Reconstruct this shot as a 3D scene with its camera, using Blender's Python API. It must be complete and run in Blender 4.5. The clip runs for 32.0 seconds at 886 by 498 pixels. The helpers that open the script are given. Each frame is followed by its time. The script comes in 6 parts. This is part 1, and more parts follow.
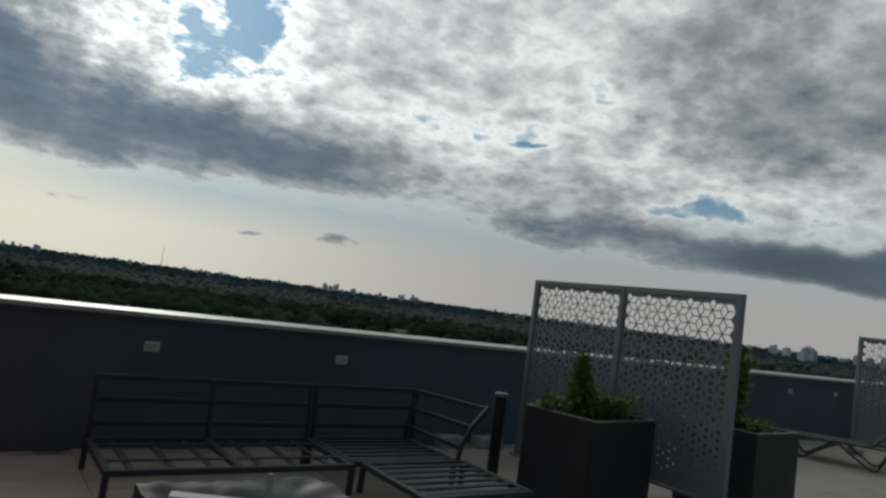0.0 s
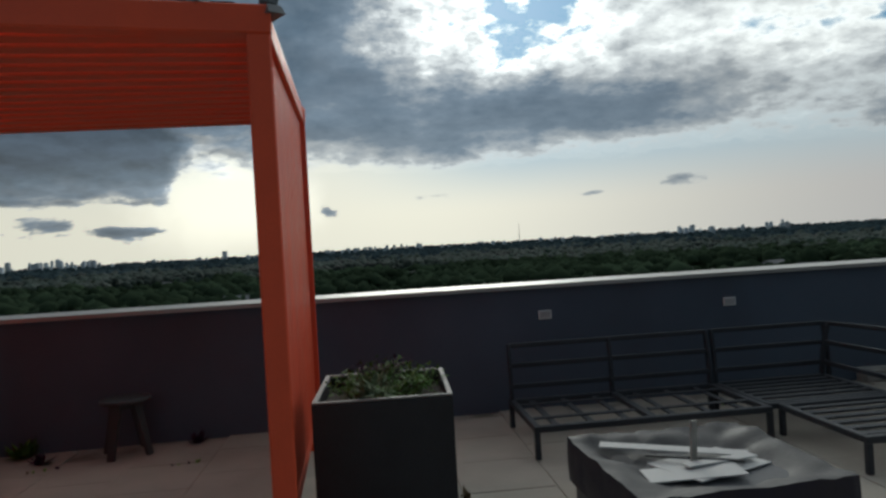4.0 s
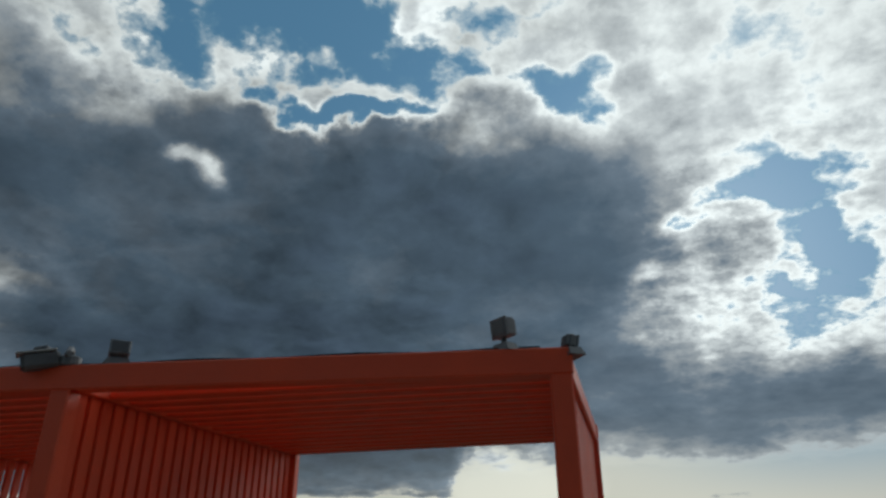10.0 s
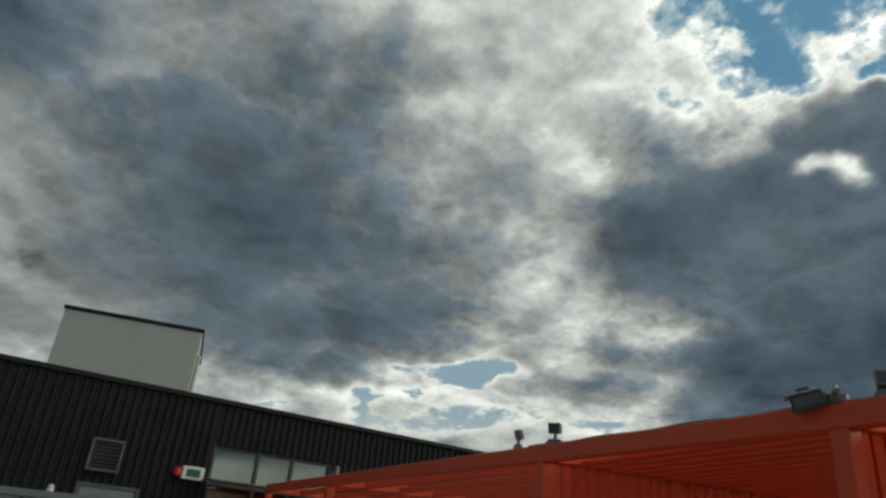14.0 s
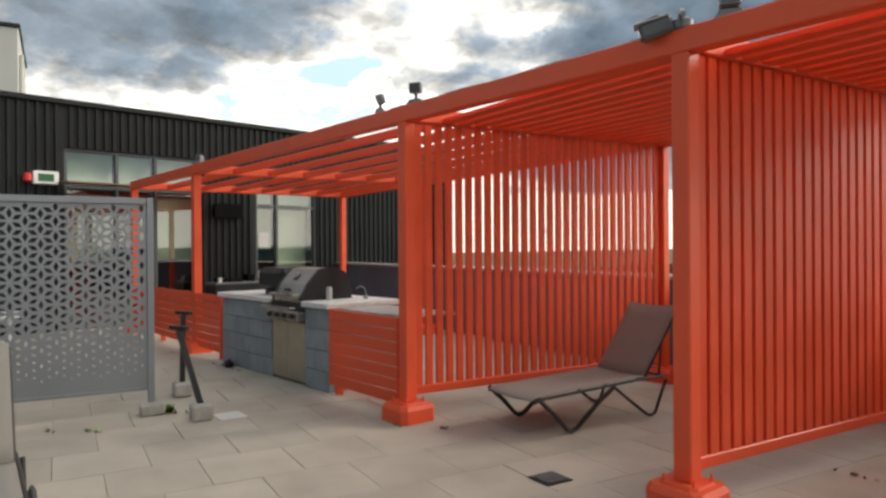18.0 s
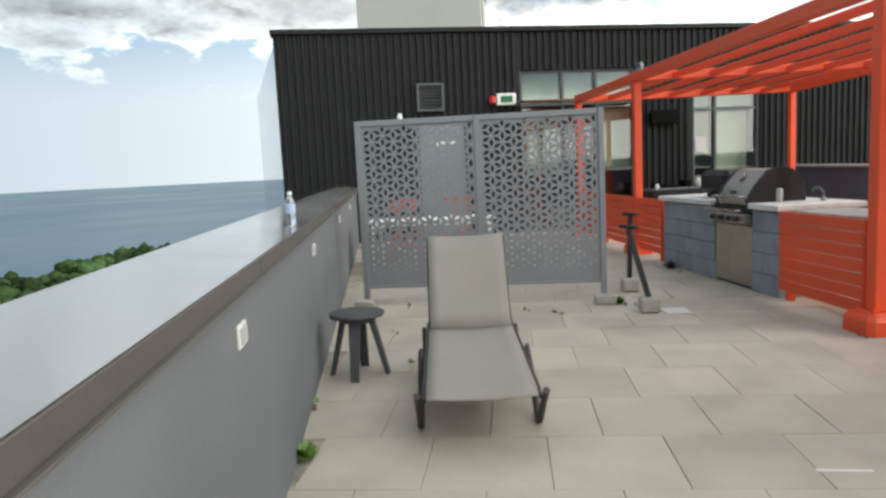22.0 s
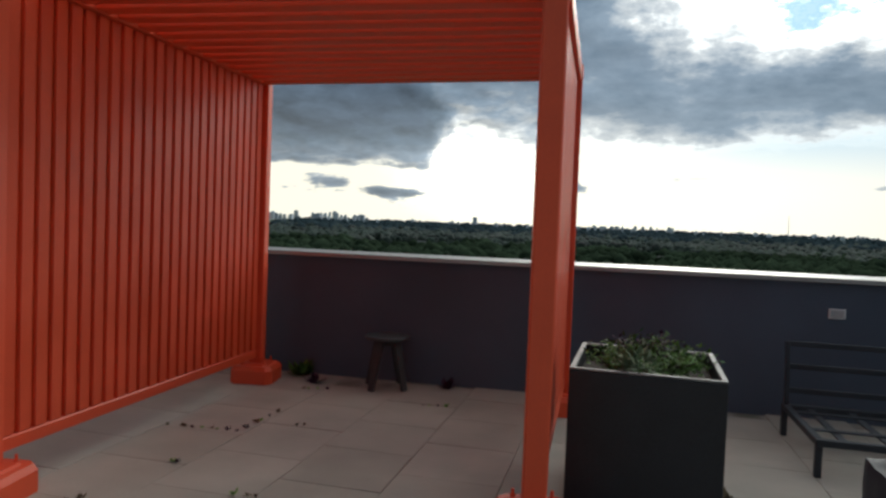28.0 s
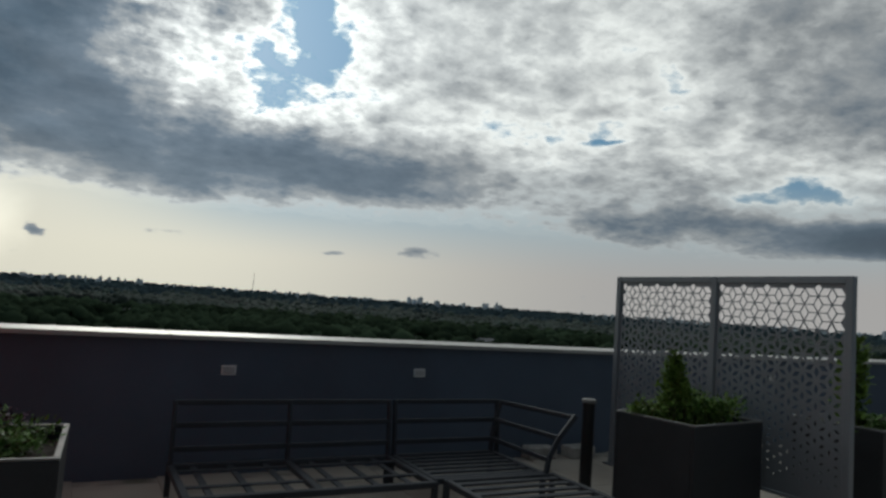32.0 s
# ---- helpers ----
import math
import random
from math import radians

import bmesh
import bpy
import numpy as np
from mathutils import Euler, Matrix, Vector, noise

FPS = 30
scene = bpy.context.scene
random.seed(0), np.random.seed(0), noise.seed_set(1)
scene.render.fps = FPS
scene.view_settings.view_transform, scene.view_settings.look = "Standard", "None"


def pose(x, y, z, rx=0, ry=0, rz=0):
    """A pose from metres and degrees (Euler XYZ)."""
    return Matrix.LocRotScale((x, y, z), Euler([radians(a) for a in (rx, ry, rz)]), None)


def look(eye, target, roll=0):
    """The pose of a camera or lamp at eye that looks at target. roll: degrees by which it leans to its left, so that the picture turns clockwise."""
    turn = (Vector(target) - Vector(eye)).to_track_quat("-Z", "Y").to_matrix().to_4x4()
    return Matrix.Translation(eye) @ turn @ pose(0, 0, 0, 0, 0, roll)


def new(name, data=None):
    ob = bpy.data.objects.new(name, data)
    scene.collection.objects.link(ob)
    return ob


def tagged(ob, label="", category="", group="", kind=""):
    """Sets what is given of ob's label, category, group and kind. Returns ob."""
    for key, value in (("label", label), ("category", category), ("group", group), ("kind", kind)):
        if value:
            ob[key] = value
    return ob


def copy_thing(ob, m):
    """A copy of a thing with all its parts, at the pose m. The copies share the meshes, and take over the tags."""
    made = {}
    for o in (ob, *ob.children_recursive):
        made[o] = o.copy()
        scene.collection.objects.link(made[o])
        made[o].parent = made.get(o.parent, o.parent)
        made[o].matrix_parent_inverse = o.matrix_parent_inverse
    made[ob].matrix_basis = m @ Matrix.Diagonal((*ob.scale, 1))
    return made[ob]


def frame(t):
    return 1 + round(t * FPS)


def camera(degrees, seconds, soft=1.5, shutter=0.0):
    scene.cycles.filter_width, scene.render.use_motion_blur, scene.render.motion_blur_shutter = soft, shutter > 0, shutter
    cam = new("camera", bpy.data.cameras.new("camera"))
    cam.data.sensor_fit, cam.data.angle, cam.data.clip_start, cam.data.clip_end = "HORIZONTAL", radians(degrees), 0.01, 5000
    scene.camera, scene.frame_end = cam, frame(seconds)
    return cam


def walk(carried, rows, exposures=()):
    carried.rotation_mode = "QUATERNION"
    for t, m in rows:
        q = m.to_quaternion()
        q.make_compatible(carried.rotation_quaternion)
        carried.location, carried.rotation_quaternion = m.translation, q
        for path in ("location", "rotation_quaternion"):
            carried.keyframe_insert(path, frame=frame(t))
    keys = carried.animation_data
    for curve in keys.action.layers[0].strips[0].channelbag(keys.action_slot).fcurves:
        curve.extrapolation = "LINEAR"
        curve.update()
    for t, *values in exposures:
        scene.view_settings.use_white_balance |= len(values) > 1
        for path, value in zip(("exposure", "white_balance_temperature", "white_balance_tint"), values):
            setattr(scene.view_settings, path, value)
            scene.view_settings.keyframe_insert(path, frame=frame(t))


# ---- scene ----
cam = camera(66.1, 32.0, 2.7)

PATH = [
    (0, (0.292, 0.115, 1.563), (1.423, 1.757, 1.726), 7.8),
    (0.5, (0.246, 0.084, 1.631), (1.173, 1.831, 1.926), 4.8),
    (1, (0.171, 0.102, 1.658), (0.768, 1.978, 2.013), 1.0),
    (1.5, (0.128, 0.094, 1.678), (0.442, 2.035, 2.045), -1.7),
    (2, (0.111, 0.080, 1.670), (0.276, 2.045, 2.004), -2.6),
    (2.5, (0.087, 0.050, 1.631), (0.174, 2.027, 1.921), -1.3),
    (3, (0.103, 0.103, 1.605), (0.222, 2.091, 1.790), -2.9),
    (3.5, (0.111, 0.104, 1.601), (0.254, 2.094, 1.741), -4.3),
    (4, (0.122, 0.091, 1.570), (0.332, 2.080, 1.561), -3.3),
    (4.5, (0.127, 0.188, 1.498), (0.356, 2.173, 1.402), -1.4),
    (6.5, (0.198, 0.179, 1.509), (0.603, 2.125, 1.288), -2.9),
    (7, (0.221, 0.165, 1.544), (0.735, 2.095, 1.446), -2.9),
    (7.5, (0.209, 0.133, 1.604), (0.696, 2.068, 1.738), -2.4),
    (8, (0.196, 0.103, 1.649), (0.655, 2.013, 2.029), -0.8),
    (8.5, (0.169, -0.062, 1.669), (0.445, 1.822, 2.281), -2.5),
    (9, (0.167, -0.216, 1.658), (0.167, 1.655, 2.365), -1.5),
    (9.5, (0.075, -0.133, 1.719), (-0.194, 1.683, 2.512), 0.8),
    (10, (0.034, -0.077, 1.766), (-0.476, 1.670, 2.595), -0.3),
    (10.5, (-0.009, -0.057, 1.785), (-0.725, 1.611, 2.625), 1.8),
    (11, (-0.032, -0.101, 1.786), (-0.997, 1.435, 2.629), 2.6),
    (11.5, (-0.065, -0.157, 1.791), (-1.272, 1.201, 2.628), 3.6),
    (12, (-0.166, -0.198, 1.792), (-1.524, 1.010, 2.626), 5.7),
    (12.5, (-0.171, -0.204, 1.795), (-1.628, 0.837, 2.685), 5.5),
    (13, (-0.168, -0.285, 1.779), (-1.738, 0.546, 2.698), 6.6),
    (13.5, (-0.168, -0.348, 1.786), (-1.833, 0.245, 2.722), 5.8),
    (15.5, (-0.310, -0.299, 1.585), (-2.183, 0.220, 2.057), 3.1),
    (16, (-0.374, -0.205, 1.515), (-2.259, 0.356, 1.880), 3.1),
    (16.5, (-0.360, -0.202, 1.502), (-2.207, 0.541, 1.697), 1.5),
    (17, (-0.323, -0.230, 1.544), (-2.129, 0.628, 1.603), -0.0),
    (17.5, (-0.326, -0.209, 1.544), (-2.114, 0.688, 1.574), -1.0),
    (18, (-0.331, -0.186, 1.522), (-2.071, 0.800, 1.517), -0.4),
    (18.5, (-0.332, -0.136, 1.494), (-2.024, 0.930, 1.477), -0.5),
    (19, (-0.326, -0.157, 1.505), (-1.931, 1.034, 1.424), -1.5),
    (19.5, (-0.311, -0.176, 1.469), (-1.943, 0.962, 1.266), -1.8),
    (20, (-0.330, -0.256, 1.442), (-2.152, 0.498, 1.104), -5.0),
    (20.5, (-0.338, -0.320, 1.428), (-2.260, 0.051, 1.018), -4.6),
    (21, (-0.185, -0.356, 1.453), (-2.160, -0.323, 1.142), -4.1),
    (21.5, (-0.108, -0.360, 1.470), (-2.085, -0.515, 1.214), -3.2),
    (22, (-0.086, -0.387, 1.467), (-2.063, -0.584, 1.232), -2.8),
    (22.5, (-0.091, -0.384, 1.455), (-2.065, -0.555, 1.183), -2.9),
    (23, (-0.111, -0.365, 1.453), (-2.087, -0.468, 1.159), -3.2),
    (23.5, (-0.104, -0.318, 1.459), (-2.083, -0.279, 1.176), -3.1),
    (24, (-0.072, -0.249, 1.468), (-2.044, -0.021, 1.221), -3.3),
    (24.5, (-0.059, -0.131, 1.435), (-1.957, 0.446, 1.182), -4.0),
    (25, (-0.100, -0.078, 1.433), (-1.807, 0.937, 1.196), -2.0),
    (25.5, (-0.126, 0.012, 1.444), (-1.713, 1.212, 1.240), -2.7),
    (26, (-0.123, 0.083, 1.431), (-1.539, 1.477, 1.203), -2.1),
    (26.5, (-0.119, 0.138, 1.438), (-1.271, 1.753, 1.181), -1.9),
    (28.5, (0.000, 0.271, 1.513), (-0.369, 2.237, 1.517), 3.3),
    (29, (0.027, 0.265, 1.542), (-0.242, 2.246, 1.606), 3.5),
    (29.5, (0.062, 0.326, 1.538), (-0.023, 2.323, 1.606), 2.3),
    (30, (0.123, 0.377, 1.517), (0.291, 2.370, 1.527), 1.8),
    (30.5, (0.173, 0.387, 1.499), (0.477, 2.364, 1.492), 3.4),
    (31, (0.281, 0.360, 1.534), (0.727, 2.309, 1.581), 2.8),
    (31.5, (0.407, 0.311, 1.548), (1.117, 2.180, 1.620), 3.0),
    (32, (0.508, 0.288, 1.557), (1.437, 2.052, 1.721), 4.1),
]
EXPOSURES = [(0.0, -0.7, 6100, 4), (1.0, -0.75, 6000, 3), (2.0, -0.85, 6000, 3), (3.0, -0.7, 6100, 3), (4.0, -0.45, 6000, 3), (6.5, 0.05, 5800, 3), (8.0, -0.9, 6100, 4), (9.0, -1.0, 5900, 3), (10.0, -0.95, 5900, 2), (12.0, -0.5, 5900, 0), (13.0, -0.65, 6200, 0), (16.0, 0.3, 6500, 3), (18.0, 0.95, 6800, 8), (19.0, 1.15, 6500, 6), (20.0, 1.92, 5800, 3), (21.0, 1.6, 5900, 3), (22.0, 1.25, 6400, 6), (23.0, 1.2, 6500, 7), (24.0, 1.25, 6500, 6), (25.0, 2.05, 5900, 5), (26.0, 1.4, 6100, 6), (29.0, -0.25, 6100, 4), (32.0, -0.68, 6100, 4)]
walk(cam, [(t, look(e, g, r)) for t, e, g, r in PATH], EXPOSURES)

# ---- world: broken evening cloud over a clear sky ----
world = bpy.data.worlds.new("evening_sky")
scene.world = world
world.use_nodes = True
WT = world.node_tree
WT.nodes.clear()


def wnode(kind, **sets):
    n = WT.nodes.new(kind)
    for k, v in sets.items():
        if k == "op":
            n.operation = v
    return n


def wset(sock, v):
    if isinstance(v, bpy.types.NodeSocket):
        WT.links.new(v, sock)
    else:
        sock.default_value = v


def wm(op, a, b=0.0, c=0.0, clamp=False):
    n = wnode("ShaderNodeMath", op=op)
    n.use_clamp = clamp
    wset(n.inputs[0], a), wset(n.inputs[1], b), wset(n.inputs[2], c)
    return n.outputs[0]


def wmix(f, a, b):
    n = WT.nodes.new("ShaderNodeMix")
    n.data_type = "RGBA"
    wset(n.inputs[0], f), wset(n.inputs[6], a), wset(n.inputs[7], b)
    return n.outputs[2]


def wstep(v, lo, hi):
    n = WT.nodes.new("ShaderNodeMapRange")
    n.interpolation_type = "SMOOTHSTEP"
    wset(n.inputs[0], v)
    n.inputs[1].default_value, n.inputs[2].default_value = lo, hi
    n.inputs[3].default_value, n.inputs[4].default_value = 0.0, 1.0
    return n.outputs[0]


def wnoise(vec, scale, detail, rough=0.55):
    n = WT.nodes.new("ShaderNodeTexNoise")
    wset(n.inputs["Vector"], vec)
    n.inputs["Scale"].default_value, n.inputs["Detail"].default_value, n.inputs["Roughness"].default_value = scale, detail, rough
    return n


def wcol(r, g, b):
    n = WT.nodes.new("ShaderNodeRGB")
    n.outputs[0].default_value = (r, g, b, 1)
    return n.outputs[0]


def wm_vec(a, b, k):
    """a + k * (b - 0.5) on vectors."""
    m = WT.nodes.new("ShaderNodeVectorMath")
    m.operation = "MULTIPLY_ADD"
    wset(m.inputs[0], b), wset(m.inputs[2], a)
    m.inputs[1].default_value = (k, k, k)
    n = WT.nodes.new("ShaderNodeVectorMath")
    n.operation = "SUBTRACT"
    wset(n.inputs[0], m.outputs[0])
    n.inputs[1].default_value = (k / 2, k / 2, k / 2)
    return n.outputs[0]


def blue_tint(c):
    m = WT.nodes.new("ShaderNodeVectorMath")
    m.operation = "MULTIPLY"
    wset(m.inputs[0], c)
    m.inputs[1].default_value = (0.92, 1.0, 1.08)
    return m.outputs[0]


coord = WT.nodes.new("ShaderNodeTexCoord").outputs["Generated"]
sep = WT.nodes.new("ShaderNodeSeparateXYZ")
WT.links.new(coord, sep.inputs[0])
DX, DY, DZ = sep.outputs
up = wm("MAXIMUM", DZ, 0.0)
den = wm("ADD", up, 0.28)
comb = WT.nodes.new("ShaderNodeCombineXYZ")
wset(comb.inputs[0], wm("DIVIDE", DX, den)), wset(comb.inputs[1], wm("DIVIDE", DY, den)), wset(comb.inputs[2], 0.0)
PLANE = comb.outputs[0]
AZ0 = wm("MULTIPLY", wm("ARCTAN2", wm("MULTIPLY", DX, -1.0), DY), 57.2958)
EL0 = wm("MULTIPLY", wm("ARCSINE", DZ), 57.2958)
# ragged edges: bearings and heights pushed about by turbulence
warp_a = wnoise(coord, 7.0, 7.0, 0.54)
warp_c = WT.nodes.new("ShaderNodeSeparateColor")
WT.links.new(warp_a.outputs["Color"], warp_c.inputs[0])
AZ = wm("ADD", AZ0, wm("MULTIPLY", wm("SUBTRACT", warp_c.outputs[0], 0.5), 15.0))
EL = wm("ADD", EL0, wm("MULTIPLY", wm("SUBTRACT", warp_c.outputs[1], 0.5), wm("MULTIPLY", wm("MINIMUM", wm("MAXIMUM", EL0, 0.0), 25.0), 0.42)))


AZ_S = wm("ADD", AZ0, wm("MULTIPLY", wm("SUBTRACT", AZ, AZ0), 0.5))
EL_S = wm("ADD", EL0, wm("MULTIPLY", wm("SUBTRACT", EL, EL0), 0.5))


def cloud(az, el, raz, rel, edge=0.55):
    """How far a direction lies within one cloud mass: 1 inside, 0 outside."""
    small = raz <= 4.0
    a = wm("DIVIDE", wm("SUBTRACT", AZ_S if small else AZ, az), raz)
    e = wm("DIVIDE", wm("SUBTRACT", EL_S if small else EL, el), rel)
    d = wm("SQRT", wm("ADD", wm("MULTIPLY", a, a), wm("MULTIPLY", e, e)))
    return wm("SUBTRACT", 1.0, wstep(d, 1.0 - edge, 1.0 + edge))


# cloud masses: bearing, height, half widths (degrees), thickness; negative ones are holes
MASSES = [
    (30, 25.0, 33, 10.5, 0.43, 0.45), (4, 16.5, 10, 5.5, 0.20, 0.6), (57, 19, 9, 5, -0.12, 0.7), (10, 28, 13, 8, 0.16, 0.6), (0, 10.8, 25, 4.2, 0.24, 0.6), (30, 14, 18, 5, 0.30, 0.5), (-26, 10.0, 22, 3.0, 0.17, 0.7), (40, 9.0, 18.0, 3.0, 0.15, 0.3),
    (-64, 19, 12, 6, 0.22, 0.6), (-51, 6.9, 12, 1.7, 0.32, 0.6), (-68, 6.6, 10, 1.7, 0.42, 0.4), (90, 20, 18, 8, 0.31, 0.5), (92, 33, 16, 9, 0.08, 0.6), (104, 42, 25, 12, 0.13, 0.6), (116, 13.8, 10, 1.8, 0.12, 0.6), (52, 15, 14, 2.5, 0.24, 0.5), (-8, 33, 7, 3, 0.10, 0.5),
    (-5.5, 25.3, 2.0, 0.8, -0.26, 0.6), (-9.5, 27.2, 3.0, 1.0, -0.27, 0.6), (-13.6, 26.4, 2.0, 1.5, -0.29, 0.6), (-15, 15.5, 11, 3.5, -0.09, 0.8), (-16.2, 23.2, 1.7, 2.0, -0.28, 0.6), (-17.6, 20.3, 1.9, 1.4, -0.27, 0.6), (-15.6, 18.2, 2.2, 0.8, -0.26, 0.6), (-1, 22.2, 1.6, 0.8, -0.22, 0.6), (-10, 23, 10, 7, -0.07, 0.7),
    (3, 37.5, 5, 1.6, -0.22, 0.6), (26, 34.8, 7, 1.1, -0.50, 0.6), (32, 43, 9, 2.4, -0.36, 0.5), (42.6, 38.7, 1.4, 2.0, -0.15, 0.8), (39.8, 29.7, 1.5, 0.6, -0.30, 0.8), (37.6, 28.9, 1.4, 0.9, -0.36, 0.8),
    (56, 38, 13, 5, -0.03, 0.6), (-38, 22, 16, 8, 0.04, 0.7), (62, 27, 5, 7, -0.12, 0.7), (80, 29, 22, 9, 0.10, 0.6), (70, 14.2, 5.0, 0.8, -0.24, 0.7), (79, 12.2, 4.5, 0.7, -0.22, 0.7), (61, 15.6, 3, 1.0, -0.20, 0.5), (75, 11, 14, 1.6, -0.12, 0.6), (115, 7.4, 26, 2.8, -0.27, 0.6), (122, 10.8, 11, 1.9, 0.11, 0.6), (108, 12.5, 9, 1.5, 0.08, 0.7), (76, 39, 6, 4, -0.10, 0.5), (85, 39, 2.6, 4, -0.08, 0.6), (-9.4, 22.2, 2.6, 1.8, 0.17, 0.6), (-55, 9.9, 6, 0.5, -0.20, 0.6), (-40.4, 14.2, 1.4, 0.25, -0.14, 0.6), (-31, 6.6, 20, 1.8, -0.12, 0.5), (-5, 4.6, 46, 2.0, -0.24, 0.5),
    (-60.5, 9.8, 1.8, 1.3, 0.16, 0.5), (-26.0, 4.1, 2.4, 0.75, 0.51, 0.9), (-18.2, 3.7, 1.3, 0.3, 0.48, 0.9), (3.4, 3.45, 1.5, 0.6, 0.55, 0.9), (24, 3.2, 3.2, 0.9, 0.44, 0.9), (19, 2.4, 2.2, 0.45, 0.46, 0.8), (-5.5, 4.2, 3.8, 0.35, 0.36, 0.9), (-4, 6.2, 9, 0.35, -0.1, 0.6),
]
density = None
for az_, el_, ra_, re_, w_, soft_ in MASSES:
    term = wm("MULTIPLY", cloud(az_, el_, ra_, re_, soft_), w_)
    density = term if density is None else wm("ADD", density, term)
# flat-based cloud bank with a steep end
bank = wm("MULTIPLY", wm("MULTIPLY", wstep(AZ_S, 14.6, 16.6), wm("SUBTRACT", 1.0, wstep(AZ_S, 46.0, 60.0))), wm("MULTIPLY", wstep(EL_S, 3.9, 4.8), wm("SUBTRACT", 1.0, wstep(EL_S, 9.0, 15.0))))
density = wm("ADD", density, wm("MULTIPLY", bank, 0.52))
calm = wm("SUBTRACT", 1.0, wm("MULTIPLY", wstep(density, 0.12, 0.42), 0.62))
heaped = wstep(AZ0, -8.0, 18.0)


def puff(vec, scale, push, smooth):
    """Rounded heads with creases between: nearness to the scattered centres, pushed about by turbulence."""
    v = WT.nodes.new("ShaderNodeTexVoronoi")
    if smooth:
        v.feature = "SMOOTH_F1"
        v.inputs["Smoothness"].default_value = 0.7
    wset(v.inputs["Vector"], wm_vec(vec, wnoise(vec, scale * 1.1, 6.0, 0.6).outputs["Color"], push))
    v.inputs["Scale"].default_value, v.inputs["Detail"].default_value, v.inputs["Roughness"].default_value = scale, 2.5, 0.55
    return v.outputs["Distance"]


def relief_at(vec):
    """Height of the cloud relief: broad swells and heaped heads; then fine tatters."""
    swell = wm("MULTIPLY", wm("SUBTRACT", wnoise(vec, 2.2, 7.0, 0.5).outputs[0], 0.5), wm("SUBTRACT", 0.62, wm("MULTIPLY", heaped, 0.14)))
    tatter = wm("MULTIPLY", wm("SUBTRACT", wnoise(vec, 8.5, 7.0, 0.6).outputs[0], 0.5), wm("MULTIPLY", calm, wm("SUBTRACT", 0.31, wm("MULTIPLY", heaped, 0.10))))
    heads = wm("MULTIPLY", wm("SUBTRACT", 0.86, puff(vec, 4.6, 0.26, False)), wm("MULTIPLY", heaped, wm("ADD", 0.17, wm("MULTIPLY", calm, 0.21))))
    small = wm("MULTIPLY", wm("SUBTRACT", 0.50, puff(vec, 11.0, 0.11, True)), wm("ADD", wm("MULTIPLY", calm, 0.15), wm("MULTIPLY", heaped, wm("MULTIPLY", calm, 0.12))))
    return wm("ADD", swell, heads), wm("ADD", tatter, small)


forms, details = relief_at(PLANE)
lakeward = wm("MULTIPLY", wstep(AZ0, 86.0, 110.0), wm("SUBTRACT", 1.0, wstep(EL0, 18.0, 34.0)))
details = wm("MULTIPLY", details, wm("SUBTRACT", 1.0, wm("MULTIPLY", wm("MAXIMUM", lakeward, wstep(AZ0, 46.0, 64.0)), 0.65)))
relief = wm("ADD", wm("ADD", forms, details), wm("MULTIPLY", heaped, 0.06))
# the same relief a little nearer to the sun: where it is lower, a head turns its lit side to us
to_sun = WT.nodes.new("ShaderNodeVectorMath")
to_sun.operation = "SUBTRACT"
to_sun.inputs[0].default_value = (0.14, 1.34, 0.0)
WT.links.new(PLANE, to_sun.inputs[1])
unit = WT.nodes.new("ShaderNodeVectorMath")
unit.operation = "NORMALIZE"
WT.links.new(to_sun.outputs[0], unit.inputs[0])
ahead = WT.nodes.new("ShaderNodeVectorMath")
ahead.operation = "MULTIPLY_ADD"
WT.links.new(unit.outputs[0], ahead.inputs[0])
ahead.inputs[1].default_value = (0.07, 0.07, 0.0)
WT.links.new(PLANE, ahead.inputs[2])
lit = wm("SUBTRACT", forms, relief_at(ahead.outputs[0])[0])
# cloud added to the unseen sky behind and overhead, to dim the terrace
behind = wm("MULTIPLY", wm("MAXIMUM", wm("MULTIPLY", wstep(wm("MULTIPLY", DY, -1.0), 0.05, 0.55), wm("SUBTRACT", 1.0, lakeward)), wm("MULTIPLY", wstep(DZ, 0.78, 0.95), 0.6)), 0.42)
density = wm("ADD", wm("ADD", density, relief), wm("ADD", behind, 0.31))

# torn white shreds round the gap beside the dark mass
lace = wm("MULTIPLY", wm("SUBTRACT", wnoise(PLANE, 17.0, 6.0, 0.62).outputs[0], 0.5), wm("ADD", 0.12, wm("MULTIPLY", wm("ADD", cloud(-11.0, 21.5, 11.0, 8.5, 0.5), wm("MULTIPLY", cloud(30.0, 38.0, 26.0, 6.0, 0.5), 0.55)), 0.46)))
density = wm("ADD", density, lace)
density = wm("SUBTRACT", density, wm("MULTIPLY", wm("MULTIPLY", lakeward, 0.6), wm("MAXIMUM", wm("SUBTRACT", density, 0.28), 0.0)))
density = wm("MAXIMUM", density, wm("MULTIPLY", wstep(AZ0, 44.0, 62.0), 0.085))
ramp = WT.nodes.new("ShaderNodeValToRGB")
wset(ramp.inputs[0], density)
stops = [(0.0, (0.15, 0.33, 0.52)), (0.05, (0.19, 0.37, 0.54)), (0.12, (0.62, 0.72, 0.79)), (0.18, (1.25, 1.22, 1.15)), (0.29, (0.80, 0.79, 0.765)), (0.42, (0.44, 0.445, 0.45)), (0.58, (0.185, 0.222, 0.268)), (0.78, (0.10, 0.134, 0.173)), (1.0, (0.075, 0.10, 0.135))]
el_r = ramp.color_ramp.elements
while len(el_r) < len(stops):
    el_r.new(0.5)
for e_, (p_, c_) in zip(el_r, stops):
    e_.position, e_.color = p_, (*c_, 1)
